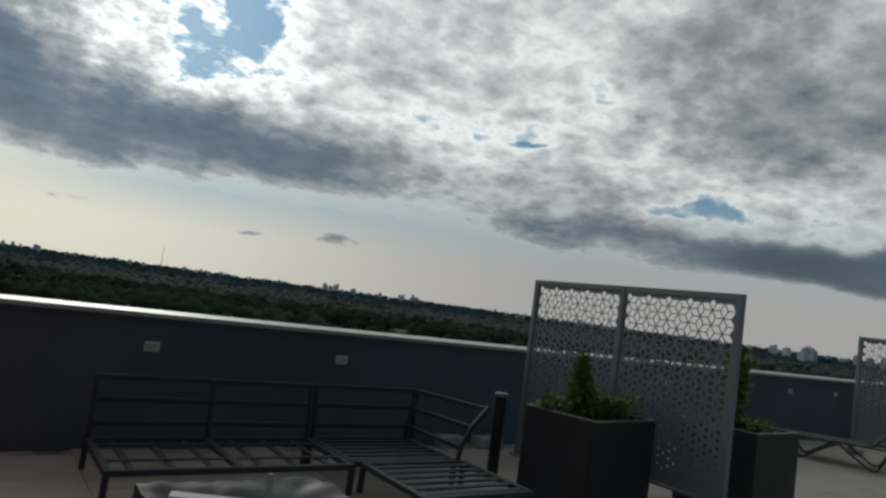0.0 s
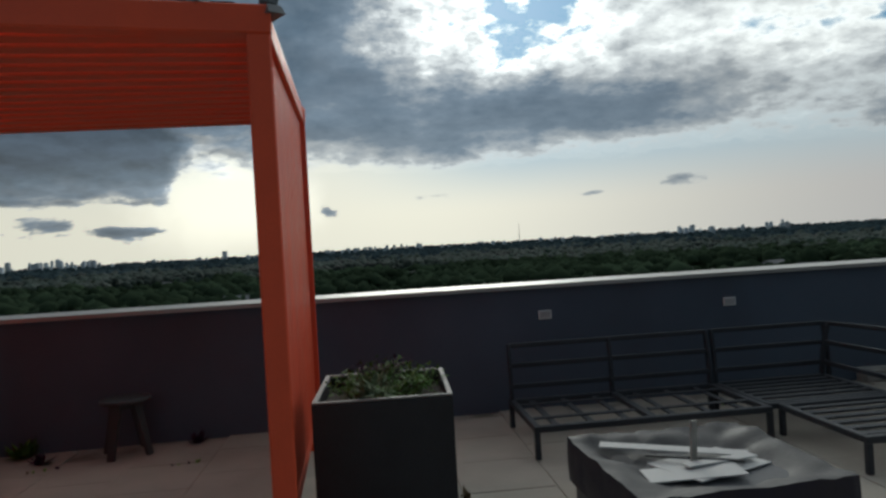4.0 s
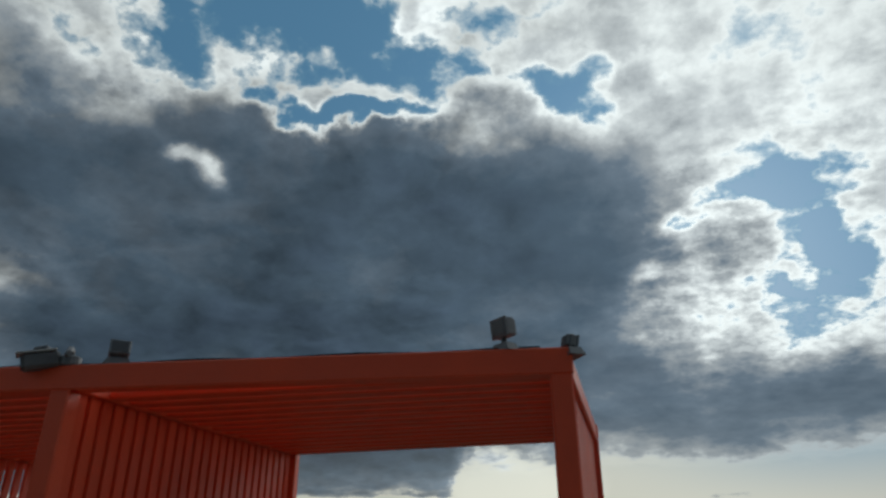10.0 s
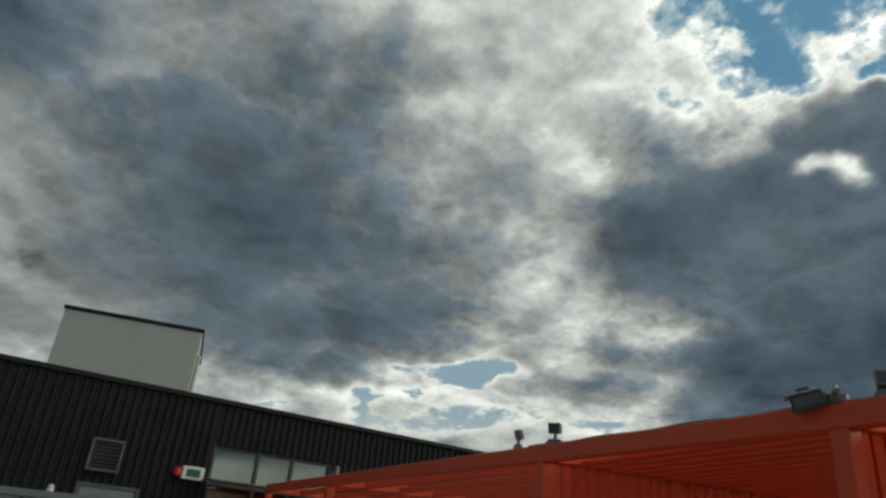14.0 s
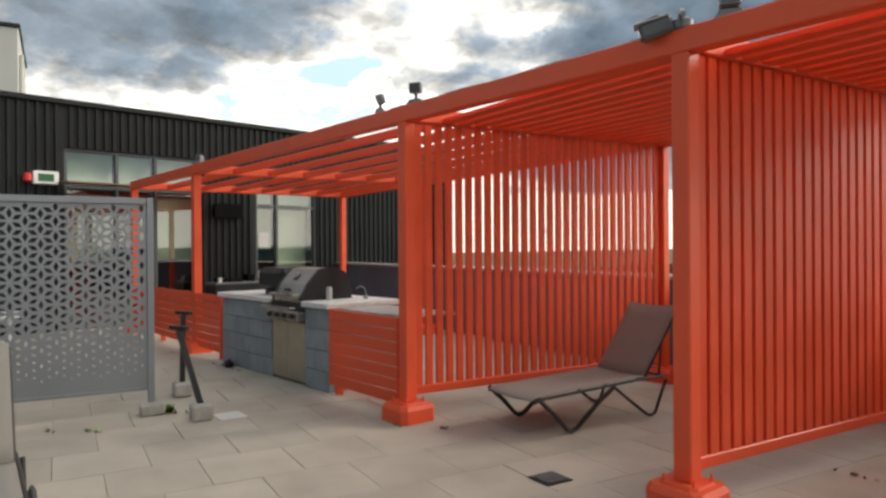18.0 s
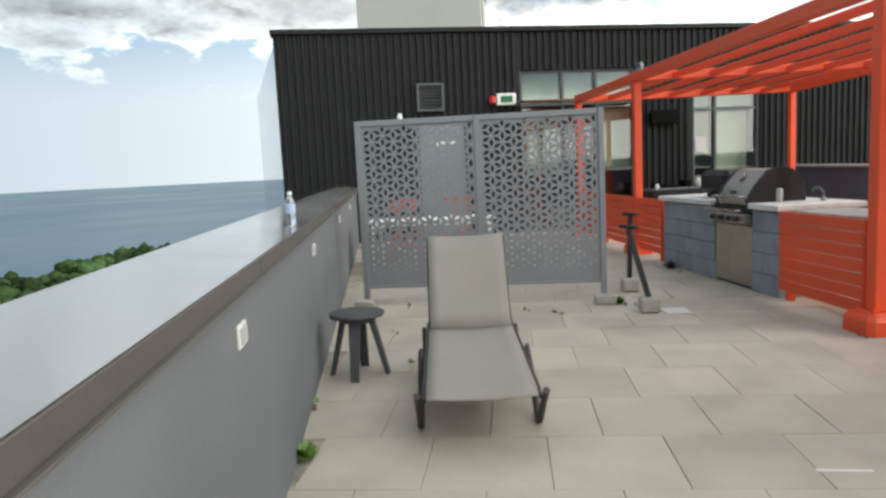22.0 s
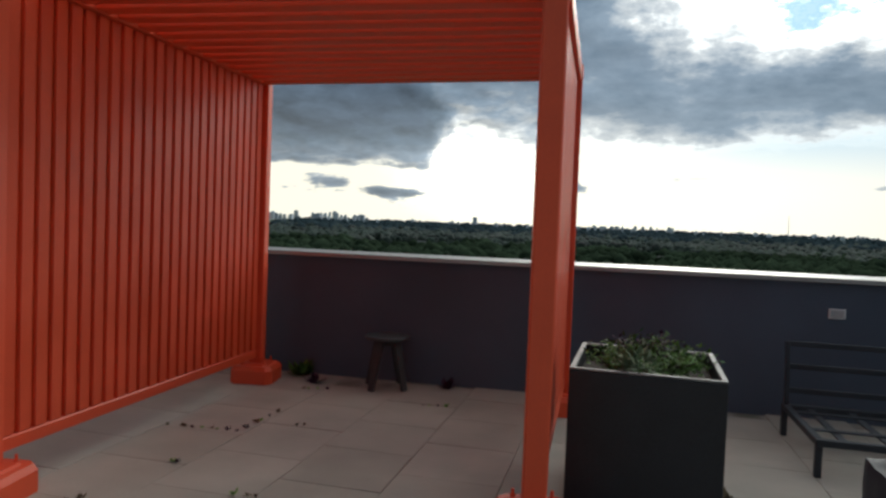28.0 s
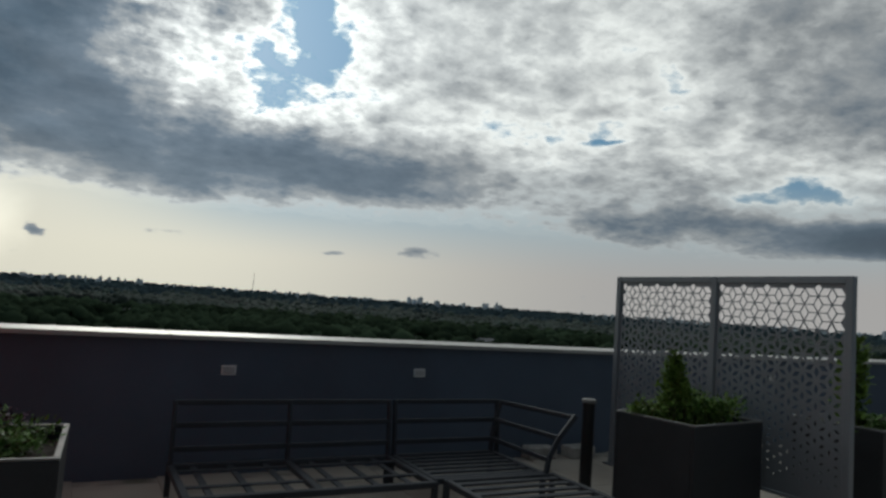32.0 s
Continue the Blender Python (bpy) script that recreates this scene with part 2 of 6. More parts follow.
# the clear sky behind the cloud
SUN_AZ, SUN_EL = -6.0, 24.0
nishita = WT.nodes.new("ShaderNodeTexSky")
nishita.sky_type, nishita.sun_disc = "NISHITA", False
nishita.sun_elevation, nishita.sun_rotation = radians(SUN_EL), radians(-SUN_AZ)
blue = WT.nodes.new("ShaderNodeVectorMath")
blue.operation = "SCALE"
WT.links.new(nishita.outputs[0], blue.inputs[0])
blue.inputs[3].default_value = 0.10
clear = wm("SUBTRACT", 1.0, wstep(density, 0.0, 0.12))
sky = wmix(wm("MULTIPLY", clear, 0.12), ramp.outputs[0], blue.outputs[0])
# brighter towards the hidden sun
sun_d = Vector((-math.sin(radians(SUN_AZ)) * math.cos(radians(SUN_EL)), math.cos(radians(SUN_AZ)) * math.cos(radians(SUN_EL)), math.sin(radians(SUN_EL))))
dot = WT.nodes.new("ShaderNodeVectorMath")
dot.operation = "DOT_PRODUCT"
WT.links.new(coord, dot.inputs[0])
dot.inputs[1].default_value = sun_d
glow = wm("MULTIPLY", wm("POWER", wm("MAXIMUM", dot.outputs["Value"], 0.0), 12.0), 0.58)
# rear sky dimmed further to darken the sides that face the camera
rear = wm("MULTIPLY", wstep(wm("MULTIPLY", DY, -1.0), 0.0, 0.7), 0.33)
aside = wm("MULTIPLY", wm("MULTIPLY", wstep(AZ0, 34.0, 72.0), wm("SUBTRACT", 1.0, lakeward)), 0.13)
gain = wm("MULTIPLY", wm("MULTIPLY", wm("SUBTRACT", wm("ADD", 1.05, glow), aside), wm("SUBTRACT", 1.0, rear)), wm("SUBTRACT", 1.0, wm("MULTIPLY", lakeward, 0.40)))
# thin haze low down: warm under the sun, pale over the sea, grey-pink to the east
haze_f = wm("MULTIPLY", wm("SUBTRACT", 1.0, wstep(EL0, 5.5, 13.0)), wm("SUBTRACT", 1.0, wm("MULTIPLY", wstep(wm("SUBTRACT", density, wm("MULTIPLY", wm("SUBTRACT", 1.0, wstep(EL0, 2.0, 7.5)), 0.14)), 0.24, 0.40), 0.92)))
low = wmix(wstep(AZ0, -48.0, 0.0), wcol(0.60, 0.55, 0.52), wcol(0.98, 0.89, 0.72))
warm = wmix(wm("MULTIPLY", wstep(EL0, 2.5, 7.5), wm("SUBTRACT", 1.0, wm("MULTIPLY", wstep(AZ0, -14.0, 6.0), 0.8))), low, wcol(0.54, 0.60, 0.62))
haze = wmix(wstep(AZ0, 35.0, 95.0), warm, wcol(0.73, 0.75, 0.755))
beam = cloud(12.0, 4.8, 6.0, 4.0, 0.6)
body = wstep(density, 0.10, 0.22)
shade = WT.nodes.new("ShaderNodeVectorMath")
shade.operation = "SCALE"
WT.links.new(sky, shade.inputs[0])
wset(shade.inputs[3], wm("ADD", 1.0, wm("MULTIPLY", wm("MULTIPLY", lit, body), wm("ADD", 1.0, wm("MULTIPLY", heaped, 1.3)))))
sky = wmix(haze_f, shade.outputs[0], haze)
# rear sky, mostly unseen, tinted blue to cool the light on the long parapet
sky = wmix(wstep(wm("MULTIPLY", DY, -1.0), 0.0, 0.6), sky, blue_tint(sky))
final = WT.nodes.new("ShaderNodeVectorMath")
final.operation = "SCALE"
WT.links.new(sky, final.inputs[0])
wset(final.inputs[3], wm("ADD", gain, wm("MULTIPLY", beam, 0.4)))
bg = WT.nodes.new("ShaderNodeBackground")
WT.links.new(final.outputs[0], bg.inputs[0])
bg.inputs[1].default_value = 1.0
wout = WT.nodes.new("ShaderNodeOutputWorld")
WT.links.new(bg.outputs[0], wout.inputs[0])

sun = new("sun", bpy.data.lights.new("sun", "SUN"))
sun.data.energy, sun.data.angle, sun.data.color = 1.1, radians(20), (1.0, 0.93, 0.82)
sun.matrix_world = look(sun_d * 50, (0, 0, 0))


# ---- materials ----
def material(name, color, rough=0.6, metal=0.0, vary=0.12, scale=6.0, fine=60.0, bump=0.15, piece=0.0, dirt=None, dirt_amount=0.0, coat=0.0, island=False, stretch=None):
    """A worn surface: colour varied at two scales, uneven gloss and fine relief."""
    m = bpy.data.materials.new(name)
    m.use_nodes = True
    t = m.node_tree
    b = t.nodes["Principled BSDF"]
    pos = t.nodes.new("ShaderNodeNewGeometry").outputs["Position"]
    if stretch:
        mp = t.nodes.new("ShaderNodeMapping")
        t.links.new(pos, mp.inputs[0])
        mp.inputs["Scale"].default_value = stretch
        pos = mp.outputs[0]

    def noise_at(s, d):
        n = t.nodes.new("ShaderNodeTexNoise")
        t.links.new(pos, n.inputs["Vector"])
        n.inputs["Scale"].default_value, n.inputs["Detail"].default_value = s, d
        return n.outputs[0]

    def rng(v, lo, hi, a=0.3, z=0.7):
        n = t.nodes.new("ShaderNodeMapRange")
        t.links.new(v, n.inputs[0])
        n.inputs[1].default_value, n.inputs[2].default_value, n.inputs[3].default_value, n.inputs[4].default_value = a, z, lo, hi
        return n.outputs[0]

    def mul(a_, b_):
        n = t.nodes.new("ShaderNodeMath")
        n.operation = "MULTIPLY"
        t.links.new(a_, n.inputs[0]), t.links.new(b_, n.inputs[1])
        return n.outputs[0]

    big, small = noise_at(scale, 4.0), noise_at(fine, 3.0)
    v = mul(rng(big, 1 - vary, 1 + vary), rng(small, 1 - vary * 0.6, 1 + vary * 0.6))
    if piece:
        rand = t.nodes.new("ShaderNodeNewGeometry").outputs["Random Per Island"] if island else t.nodes.new("ShaderNodeObjectInfo").outputs["Random"]
        v = mul(v, rng(rand, 1 - piece, 1 + piece, 0.0, 1.0))
    hue = t.nodes.new("ShaderNodeHueSaturation")
    hue.inputs["Color"].default_value = (*color, 1)
    t.links.new(v, hue.inputs["Value"])
    col = hue.outputs[0]
    if dirt:
        mx = t.nodes.new("ShaderNodeMix")
        mx.data_type = "RGBA"
        t.links.new(rng(noise_at(scale * 0.45, 6.0), 0.0, dirt_amount, 0.52, 0.75), mx.inputs[0])
        t.links.new(col, mx.inputs[6])
        mx.inputs[7].default_value = (*dirt, 1)
        col = mx.outputs[2]
    t.links.new(col, b.inputs["Base Color"])
    t.links.new(rng(big, max(0.03, rough - 0.08), min(1.0, rough + 0.08)), b.inputs["Roughness"])
    b.inputs["Metallic"].default_value = metal
    b.inputs["Coat Weight"].default_value = coat
    if bump:
        bp = t.nodes.new("ShaderNodeBump")
        bp.inputs["Strength"].default_value, bp.inputs["Distance"].default_value = bump, 0.01
        t.links.new(small, bp.inputs["Height"])
        t.links.new(bp.outputs[0], b.inputs["Normal"])
    return m


ORANGE = material("orange_powder_coat", (0.80, 0.096, 0.031), 0.5, vary=0.05, scale=3.0, fine=90, bump=0.04, piece=0.05, dirt=(0.52, 0.066, 0.028), dirt_amount=0.25)
PAVER = material("concrete_paver", (0.42, 0.375, 0.315), 0.85, vary=0.10, scale=2.2, fine=120, bump=0.25, piece=0.07, dirt=(0.27, 0.235, 0.19), dirt_amount=0.5)
JOINT = material("dirty_joint_sand", (0.35, 0.315, 0.265), 0.95, vary=0.35, scale=5, fine=80, bump=0.4, dirt=(0.05, 0.055, 0.03), dirt_amount=0.8)
# the grey stucco again, with the long parapet's bluish shade put into its colour
STUCCO_SHADE = material("grey_stucco_shade_tint", (0.108, 0.134, 0.174), 0.92, vary=0.09, scale=1.2, fine=140, bump=0.35, dirt=(0.088, 0.092, 0.108), dirt_amount=0.6)
STUCCO = material("grey_stucco", (0.150, 0.163, 0.174), 0.9, vary=0.08, scale=1.5, fine=140, bump=0.35, dirt=(0.12, 0.127, 0.14), dirt_amount=0.5)
COPING = material("coping_metal", (0.46, 0.455, 0.45), 0.21, metal=0.75, vary=0.04, scale=0.8, fine=30, bump=0.003, dirt=(0.30, 0.28, 0.26), dirt_amount=0.25)
FLASHING = material("grey_flashing_strip", (0.21, 0.205, 0.195), 0.55, metal=0.2, vary=0.08, scale=2, fine=40, bump=0.05)
COPING_DULL = material("dull_coping_metal", (0.40, 0.385, 0.36), 0.42, metal=0.55, vary=0.06, scale=0.8, fine=30, bump=0.01, dirt=(0.26, 0.24, 0.22), dirt_amount=0.4)
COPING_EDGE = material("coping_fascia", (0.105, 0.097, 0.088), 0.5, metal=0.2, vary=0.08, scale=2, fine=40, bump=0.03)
SCREEN = material("grey_screen_paint", (0.235, 0.25, 0.27), 0.45, metal=0.35, vary=0.05, scale=3, fine=60, bump=0.03)
CORRUG = material("black_corrugated_steel", (0.013, 0.0145, 0.0145), 0.5, metal=0.0, vary=0.2, scale=1.5, fine=30, bump=0.03)
PALE = material("pale_stucco", (0.52, 0.52, 0.49), 0.9, vary=0.05, scale=1.0, fine=60, bump=0.2)
BLOCK = material("grey_split_block", (0.25, 0.275, 0.30), 0.85, vary=0.14, scale=5, fine=70, bump=0.5, piece=0.10)
CONCRETE = material("rough_concrete", (0.40, 0.38, 0.35), 0.9, vary=0.18, scale=8, fine=90, bump=0.5, dirt=(0.16, 0.17, 0.10), dirt_amount=0.6)
STONE_TOP = material("pale_stone_top", (0.66, 0.64, 0.62), 0.5, vary=0.08, scale=12, fine=150, bump=0.08)
STEEL = material("brushed_steel", (0.40, 0.375, 0.34), 0.33, metal=0.9, vary=0.08, scale=4, fine=200, bump=0.04, stretch=(1, 1, 0.1))
STEEL_WARM = material("weathered_steel_door", (0.40, 0.36, 0.29), 0.42, metal=0.7, vary=0.12, scale=5, fine=120, bump=0.05)
BLACK = material("black_enamel", (0.02, 0.02, 0.021), 0.4, vary=0.2, scale=5, fine=60, bump=0.05)
GRAPHITE = material("dark_aluminium_frame", (0.052, 0.056, 0.064), 0.5, metal=0.3, vary=0.15, scale=5, fine=80, bump=0.05)
PLANTER = material("charcoal_planter", (0.032, 0.033, 0.036), 0.55, vary=0.15, scale=4, fine=100, bump=0.15)
RIM = material("worn_planter_rim", (0.19, 0.185, 0.175), 0.6, vary=0.2, scale=12, fine=100, bump=0.2)
SOIL = material("dark_soil", (0.045, 0.035, 0.025), 1.0, vary=0.4, scale=20, fine=80, bump=0.9)
SLING = material("taupe_mesh_sling", (0.30, 0.276, 0.245), 0.85, vary=0.05, scale=4, fine=500, bump=0.35)
# taupe sling darkened to stand for mesh seen against the light
SLING_BACKLIT = material("taupe_sling_backlit", (0.085, 0.07, 0.06), 0.85, vary=0.05, scale=4, fine=500, bump=0.35)
DARKTUBE = material("dark_bronze_tube", (0.05, 0.043, 0.04), 0.45, metal=0.4, vary=0.15, scale=8, fine=80, bump=0.04)
STOOLWOOD = material("charcoal_resin", (0.05, 0.052, 0.055), 0.6, vary=0.15, scale=9, fine=80, bump=0.15)
COVER = material("grey_vinyl_cover", (0.048, 0.047, 0.05), 0.6, vary=0.22, scale=6, fine=50, bump=0.2, dirt=(0.10, 0.097, 0.095), dirt_amount=0.45)
COVER_DARK = material("navy_vinyl_skirt", (0.010, 0.008, 0.024), 0.5, vary=0.2, scale=6, fine=50, bump=0.15)
PITBASE = material("fire_pit_base", (0.16, 0.16, 0.165), 0.8, vary=0.12, scale=6, fine=60, bump=0.3)
WHITEBOARD = material("white_board", (0.55, 0.545, 0.53), 0.6, vary=0.05, scale=5, fine=60, bump=0.05)
WHITE = material("white_plastic", (0.75, 0.75, 0.73), 0.4, vary=0.04, scale=6, fine=60, bump=0.02)
RED = material("red_plastic", (0.6, 0.03, 0.03), 0.4, vary=0.05, bump=0.02)
LAMPGREY = material("floodlight_grey", (0.16, 0.17, 0.18), 0.5, metal=0.3, vary=0.1, scale=12, fine=80, bump=0.05)
LAMPFACE = material("floodlight_lens", (0.07, 0.075, 0.08), 0.15, vary=0.05, bump=0.0)
LENS_PALE = material("pale_lamp_lens", (0.42, 0.44, 0.46), 0.12, vary=0.05, bump=0.0)
CAMDARK = material("dark_camera_housing", (0.11, 0.115, 0.12), 0.5, vary=0.1, scale=12, fine=80, bump=0.05)
CAMWHITE = material("weathered_housing", (0.45, 0.45, 0.44), 0.5, vary=0.1, scale=12, fine=80, bump=0.05)
TIMBER = material("brown_soffit_boards", (0.16, 0.085, 0.045), 0.6, vary=0.2, scale=4, fine=60, bump=0.15)
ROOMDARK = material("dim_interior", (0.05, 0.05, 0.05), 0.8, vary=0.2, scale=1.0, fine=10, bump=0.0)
# colour of the sky mirrored in the glazing, painted on panels behind it
SKYPANEL = material("pale_sky_reflection", (0.50, 0.52, 0.44), 0.9, vary=0.05, scale=2, fine=100, bump=0.05)
WINFRAME = material("window_frame_dark", (0.10, 0.11, 0.115), 0.45, metal=0.4, vary=0.1, scale=4, fine=60, bump=0.03)
LEAF = material("leaf_green", (0.085, 0.165, 0.035), 0.6, vary=0.3, scale=9, fine=60, bump=0.1, piece=0.35, island=True)
LEAF_PALE = material("leaf_silver", (0.24, 0.30, 0.18), 0.7, vary=0.2, scale=9, fine=60, bump=0.1, piece=0.3, island=True)
LEAF_PURPLE = material("leaf_purple", (0.06, 0.028, 0.05), 0.6, vary=0.3, scale=9, fine=60, bump=0.1, piece=0.3, island=True)
NEEDLE = material("conifer_green", (0.14, 0.22, 0.045), 0.65, vary=0.3, scale=9, fine=60, bump=0.1, piece=0.35, island=True)
WEED = material("weed_green", (0.20, 0.34, 0.07), 0.6, vary=0.3, scale=9, fine=60, bump=0.1, piece=0.3, island=True)
DRYWEED = material("dry_weed", (0.14, 0.10, 0.055), 0.8, vary=0.3, scale=9, fine=60, bump=0.1, piece=0.3, island=True)
BARK = material("stem_bark", (0.10, 0.07, 0.045), 0.9, vary=0.25, scale=12, fine=80, bump=0.5)
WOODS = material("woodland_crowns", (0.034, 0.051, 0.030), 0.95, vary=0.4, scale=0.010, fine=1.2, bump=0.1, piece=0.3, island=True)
# bluer leaf colour with distance: haze is mixed into these two belts
WOODS_MID_HAZE = material("middle_woodland_hazed", (0.030, 0.048, 0.037), 0.95, vary=0.45, scale=0.006, fine=0.5, bump=0.0, piece=0.25, island=True)
WOODS_FAR_HAZE = material("far_woodland_hazed", (0.041, 0.061, 0.068), 0.95, vary=0.3, scale=0.004, fine=0.2, bump=0.0, piece=0.10, island=True)
WOODS_SHORE = material("shore_crowns", (0.036, 0.062, 0.024), 0.95, vary=0.45, scale=0.05, fine=1.5, bump=0.2, piece=0.5, island=True)
ROOFS = material("suburb_roofs", (0.15, 0.15, 0.155), 0.9, vary=0.2, scale=0.05, fine=1.0, bump=0.1, piece=0.5, island=True)
GROUND = material("suburb_ground", (0.10, 0.125, 0.06), 1.0, vary=0.4, scale=0.01, fine=0.2, bump=0.2)
SEA = material("lake_water", (0.060, 0.120, 0.170), 0.4, vary=0.10, scale=0.004, fine=0.05, bump=0.15)
SEA.node_tree.nodes["Principled BSDF"].inputs["Specular IOR Level"].default_value = 0.25
# walls paled to blue-grey: the haze before far buildings is in the colour
CITY_HAZE = material("far_building_walls_hazed", (0.50, 0.55, 0.60), 0.9, vary=0.2, scale=0.02, fine=0.3, bump=0.0, piece=0.3, island=True)
SIDEGLASS = material("reflective_side_glazing", (0.44, 0.47, 0.47), 0.06, metal=0.85, vary=0.04, scale=1.5, fine=20, bump=0.0)
DOORGREY = material("pale_grey_door_paint", (0.22, 0.245, 0.27), 0.45, metal=0.2, vary=0.06, scale=3, fine=60, bump=0.03)
FADED_RED = material("faded_red_plastic", (0.50, 0.10, 0.07), 0.55, vary=0.1, scale=6, fine=60, bump=0.05)
EXITGREEN = material("dim_green_panel", (0.02, 0.11, 0.05), 0.4, vary=0.1, scale=10, fine=60, bump=0.0)
INK = material("screen_black", (0.004, 0.004, 0.004), 0.8, vary=0.05, bump=0.0)
for m_, k_ in ((INK, 0.08), (BLACK, 0.3), (CORRUG, 0.25), (STUCCO_SHADE, 0.2), (PLANTER, 0.25), (GRAPHITE, 0.3), (WOODS, 0.0), (WOODS_FAR_HAZE, 0.0), (WOODS_SHORE, 0.0), (LEAF, 0.15), (LEAF_PURPLE, 0.15), (NEEDLE, 0.15)):
    m_.node_tree.nodes["Principled BSDF"].inputs["Specular IOR Level"].default_value = k_
GLASS = bpy.data.materials.new("window_glass")
GLASS.use_nodes = True
gb = GLASS.node_tree.nodes["Principled BSDF"]
gb.inputs["Base Color"].default_value, gb.inputs["Roughness"].default_value, gb.inputs["Transmission Weight"].default_value, gb.inputs["IOR"].default_value = (0.70, 0.80, 0.72, 1), 0.02, 1.0, 2.3
CLEARPLASTIC = bpy.data.materials.new("clear_bottle_plastic")
CLEARPLASTIC.use_nodes = True
gb = CLEARPLASTIC.node_tree.nodes["Principled BSDF"]
gb.inputs["Base Color"].default_value, gb.inputs["Roughness"].default_value, gb.inputs["Transmission Weight"].default_value, gb.inputs["IOR"].default_value = (0.9, 0.94, 0.97, 1), 0.08, 1.0, 1.3


# ---- mesh helpers ----
def bm_new():
    return bmesh.new()


def put(bm, verts, faces, m=None):
    vs = [bm.verts.new((m @ Vector(v)) if m is not None else v) for v in verts]
    for f in faces:
        try:
            bm.faces.new([vs[i] for i in f])
        except ValueError:
            pass
    return vs


def box(bm, c, s, bevel=0.004, m=None):
    """A box at centre c of size s with chamfered edges."""
    hx, hy, hz = s[0] / 2, s[1] / 2, s[2] / 2
    b = min(bevel, hx * 0.45, hy * 0.45, hz * 0.45)
    verts, idx = [], {}
    for sx in (-1, 1):
        for sy in (-1, 1):
            for sz in (-1, 1):
                for a in range(3):
                    p = [sx * (hx - b), sy * (hy - b), sz * (hz - b)]
                    p[a] = (sx * hx, sy * hy, sz * hz)[a]
                    idx[sx, sy, sz, a] = len(verts)
                    verts.append((c[0] + p[0], c[1] + p[1], c[2] + p[2]))
    faces = []
    for a in range(3):
        o1, o2 = (a + 1) % 3, (a + 2) % 3
        for s_ in (-1, 1):
            ring = []
            for q1, q2 in ((-1, -1), (1, -1), (1, 1), (-1, 1)):
                k = [0, 0, 0]
                k[a], k[o1], k[o2] = s_, q1, q2
                ring.append(idx[k[0], k[1], k[2], a])
            faces.append(ring if s_ > 0 else ring[::-1])
    for a in range(3):
        o1, o2 = (a + 1) % 3, (a + 2) % 3
        for q1 in (-1, 1):
            for q2 in (-1, 1):
                k0, k1 = [0, 0, 0], [0, 0, 0]
                k0[a], k0[o1], k0[o2] = -1, q1, q2
                k1[a], k1[o1], k1[o2] = 1, q1, q2
                r = [idx[(*k0, o1)], idx[(*k1, o1)], idx[(*k1, o2)], idx[(*k0, o2)]]
                faces.append(r if q1 * q2 > 0 else r[::-1])
    for sx in (-1, 1):
        for sy in (-1, 1):
            for sz in (-1, 1):
                r = [idx[sx, sy, sz, 0], idx[sx, sy, sz, 1], idx[sx, sy, sz, 2]]
                faces.append(r if sx * sy * sz > 0 else r[::-1])
    put(bm, verts, faces, m)
    return bm


def beam_box(bm, p, q, w, h, bevel=0.004):
    """A bar of width w and height h from p to q."""
    p, q = Vector(p), Vector(q)
    d = q - p
    x = d.normalized()
    z = Vector((0, 0, 1)) if abs(x.z) < 0.9 else Vector((0, 1, 0))
    y = z.cross(x).normalized()
    z = x.cross(y)
    m = Matrix.Translation((p + q) / 2) @ Matrix((x, y, z)).transposed().to_4x4()
    return box(bm, (0, 0, 0), (d.length, w, h), bevel, m)


def tube(bm, pts, r, n=8, cap=True):
    """A round tube through the points."""
    pts = [Vector(p) for p in pts]
    rings = []
    for i, p in enumerate(pts):
        d = (pts[min(i + 1, len(pts) - 1)] - pts[max(i - 1, 0)]).normalized()
        a = d.cross(Vector((0, 0, 1)) if abs(d.z) < 0.95 else Vector((1, 0, 0))).normalized()
        b = d.cross(a)
        rr = r[i] if isinstance(r, (list, tuple)) else r
        rings.append([bm.verts.new(p + (a * math.cos(2 * math.pi * k / n) + b * math.sin(2 * math.pi * k / n)) * rr) for k in range(n)])
    for u, v in zip(rings, rings[1:]):
        for k in range(n):
            bm.faces.new((u[k], u[(k + 1) % n], v[(k + 1) % n], v[k]))
    if cap:
        bm.faces.new(rings[0][::-1]), bm.faces.new(rings[-1])
    return bm


def lathe(bm, c, prof, n=20):
    """A turned form about the upright line at c; prof: (radius, height) from below to above."""
    rings = [[bm.verts.new((c[0] + r * math.cos(2 * math.pi * k / n), c[1] + r * math.sin(2 * math.pi * k / n), c[2] + z)) for k in range(n)] for r, z in prof]
    for u, v in zip(rings, rings[1:]):
        for k in range(n):
            bm.faces.new((u[k], u[(k + 1) % n], v[(k + 1) % n], v[k]))
    bm.faces.new(rings[0][::-1]), bm.faces.new(rings[-1])
    return bm


def mesh_of(name, bm, mats, smooth=False):
    me = bpy.data.meshes.new(name)
    bm.normal_update()
    bm.to_mesh(me)
    bm.free()
    for m in mats if isinstance(mats, (list, tuple)) else [mats]:
        me.materials.append(m)
    if smooth:
        for p in me.polygons:
            p.use_smooth = True
    return me


def part(name, bm, mats, parent, label="", smooth=False, kind=""):
    me = bm if isinstance(bm, bpy.types.Mesh) else mesh_of(name, bm, mats, smooth)
    ob = new(name, me)
    ob.parent = parent
    return tagged(ob, label=label, kind=kind)


def thing(name, m, label, category, group="", kind=""):
    ob = new(name)
    ob.matrix_world = m
    ob.empty_display_size = 0.1
    return tagged(ob, label, category, group, kind)


def solo(name, bm, mats, label, category, kind="", smooth=False, group=""):
    return tagged(new(name, mesh_of(name, bm, mats, smooth)), label, category, group, kind)


I4 = Matrix.Identity(4)
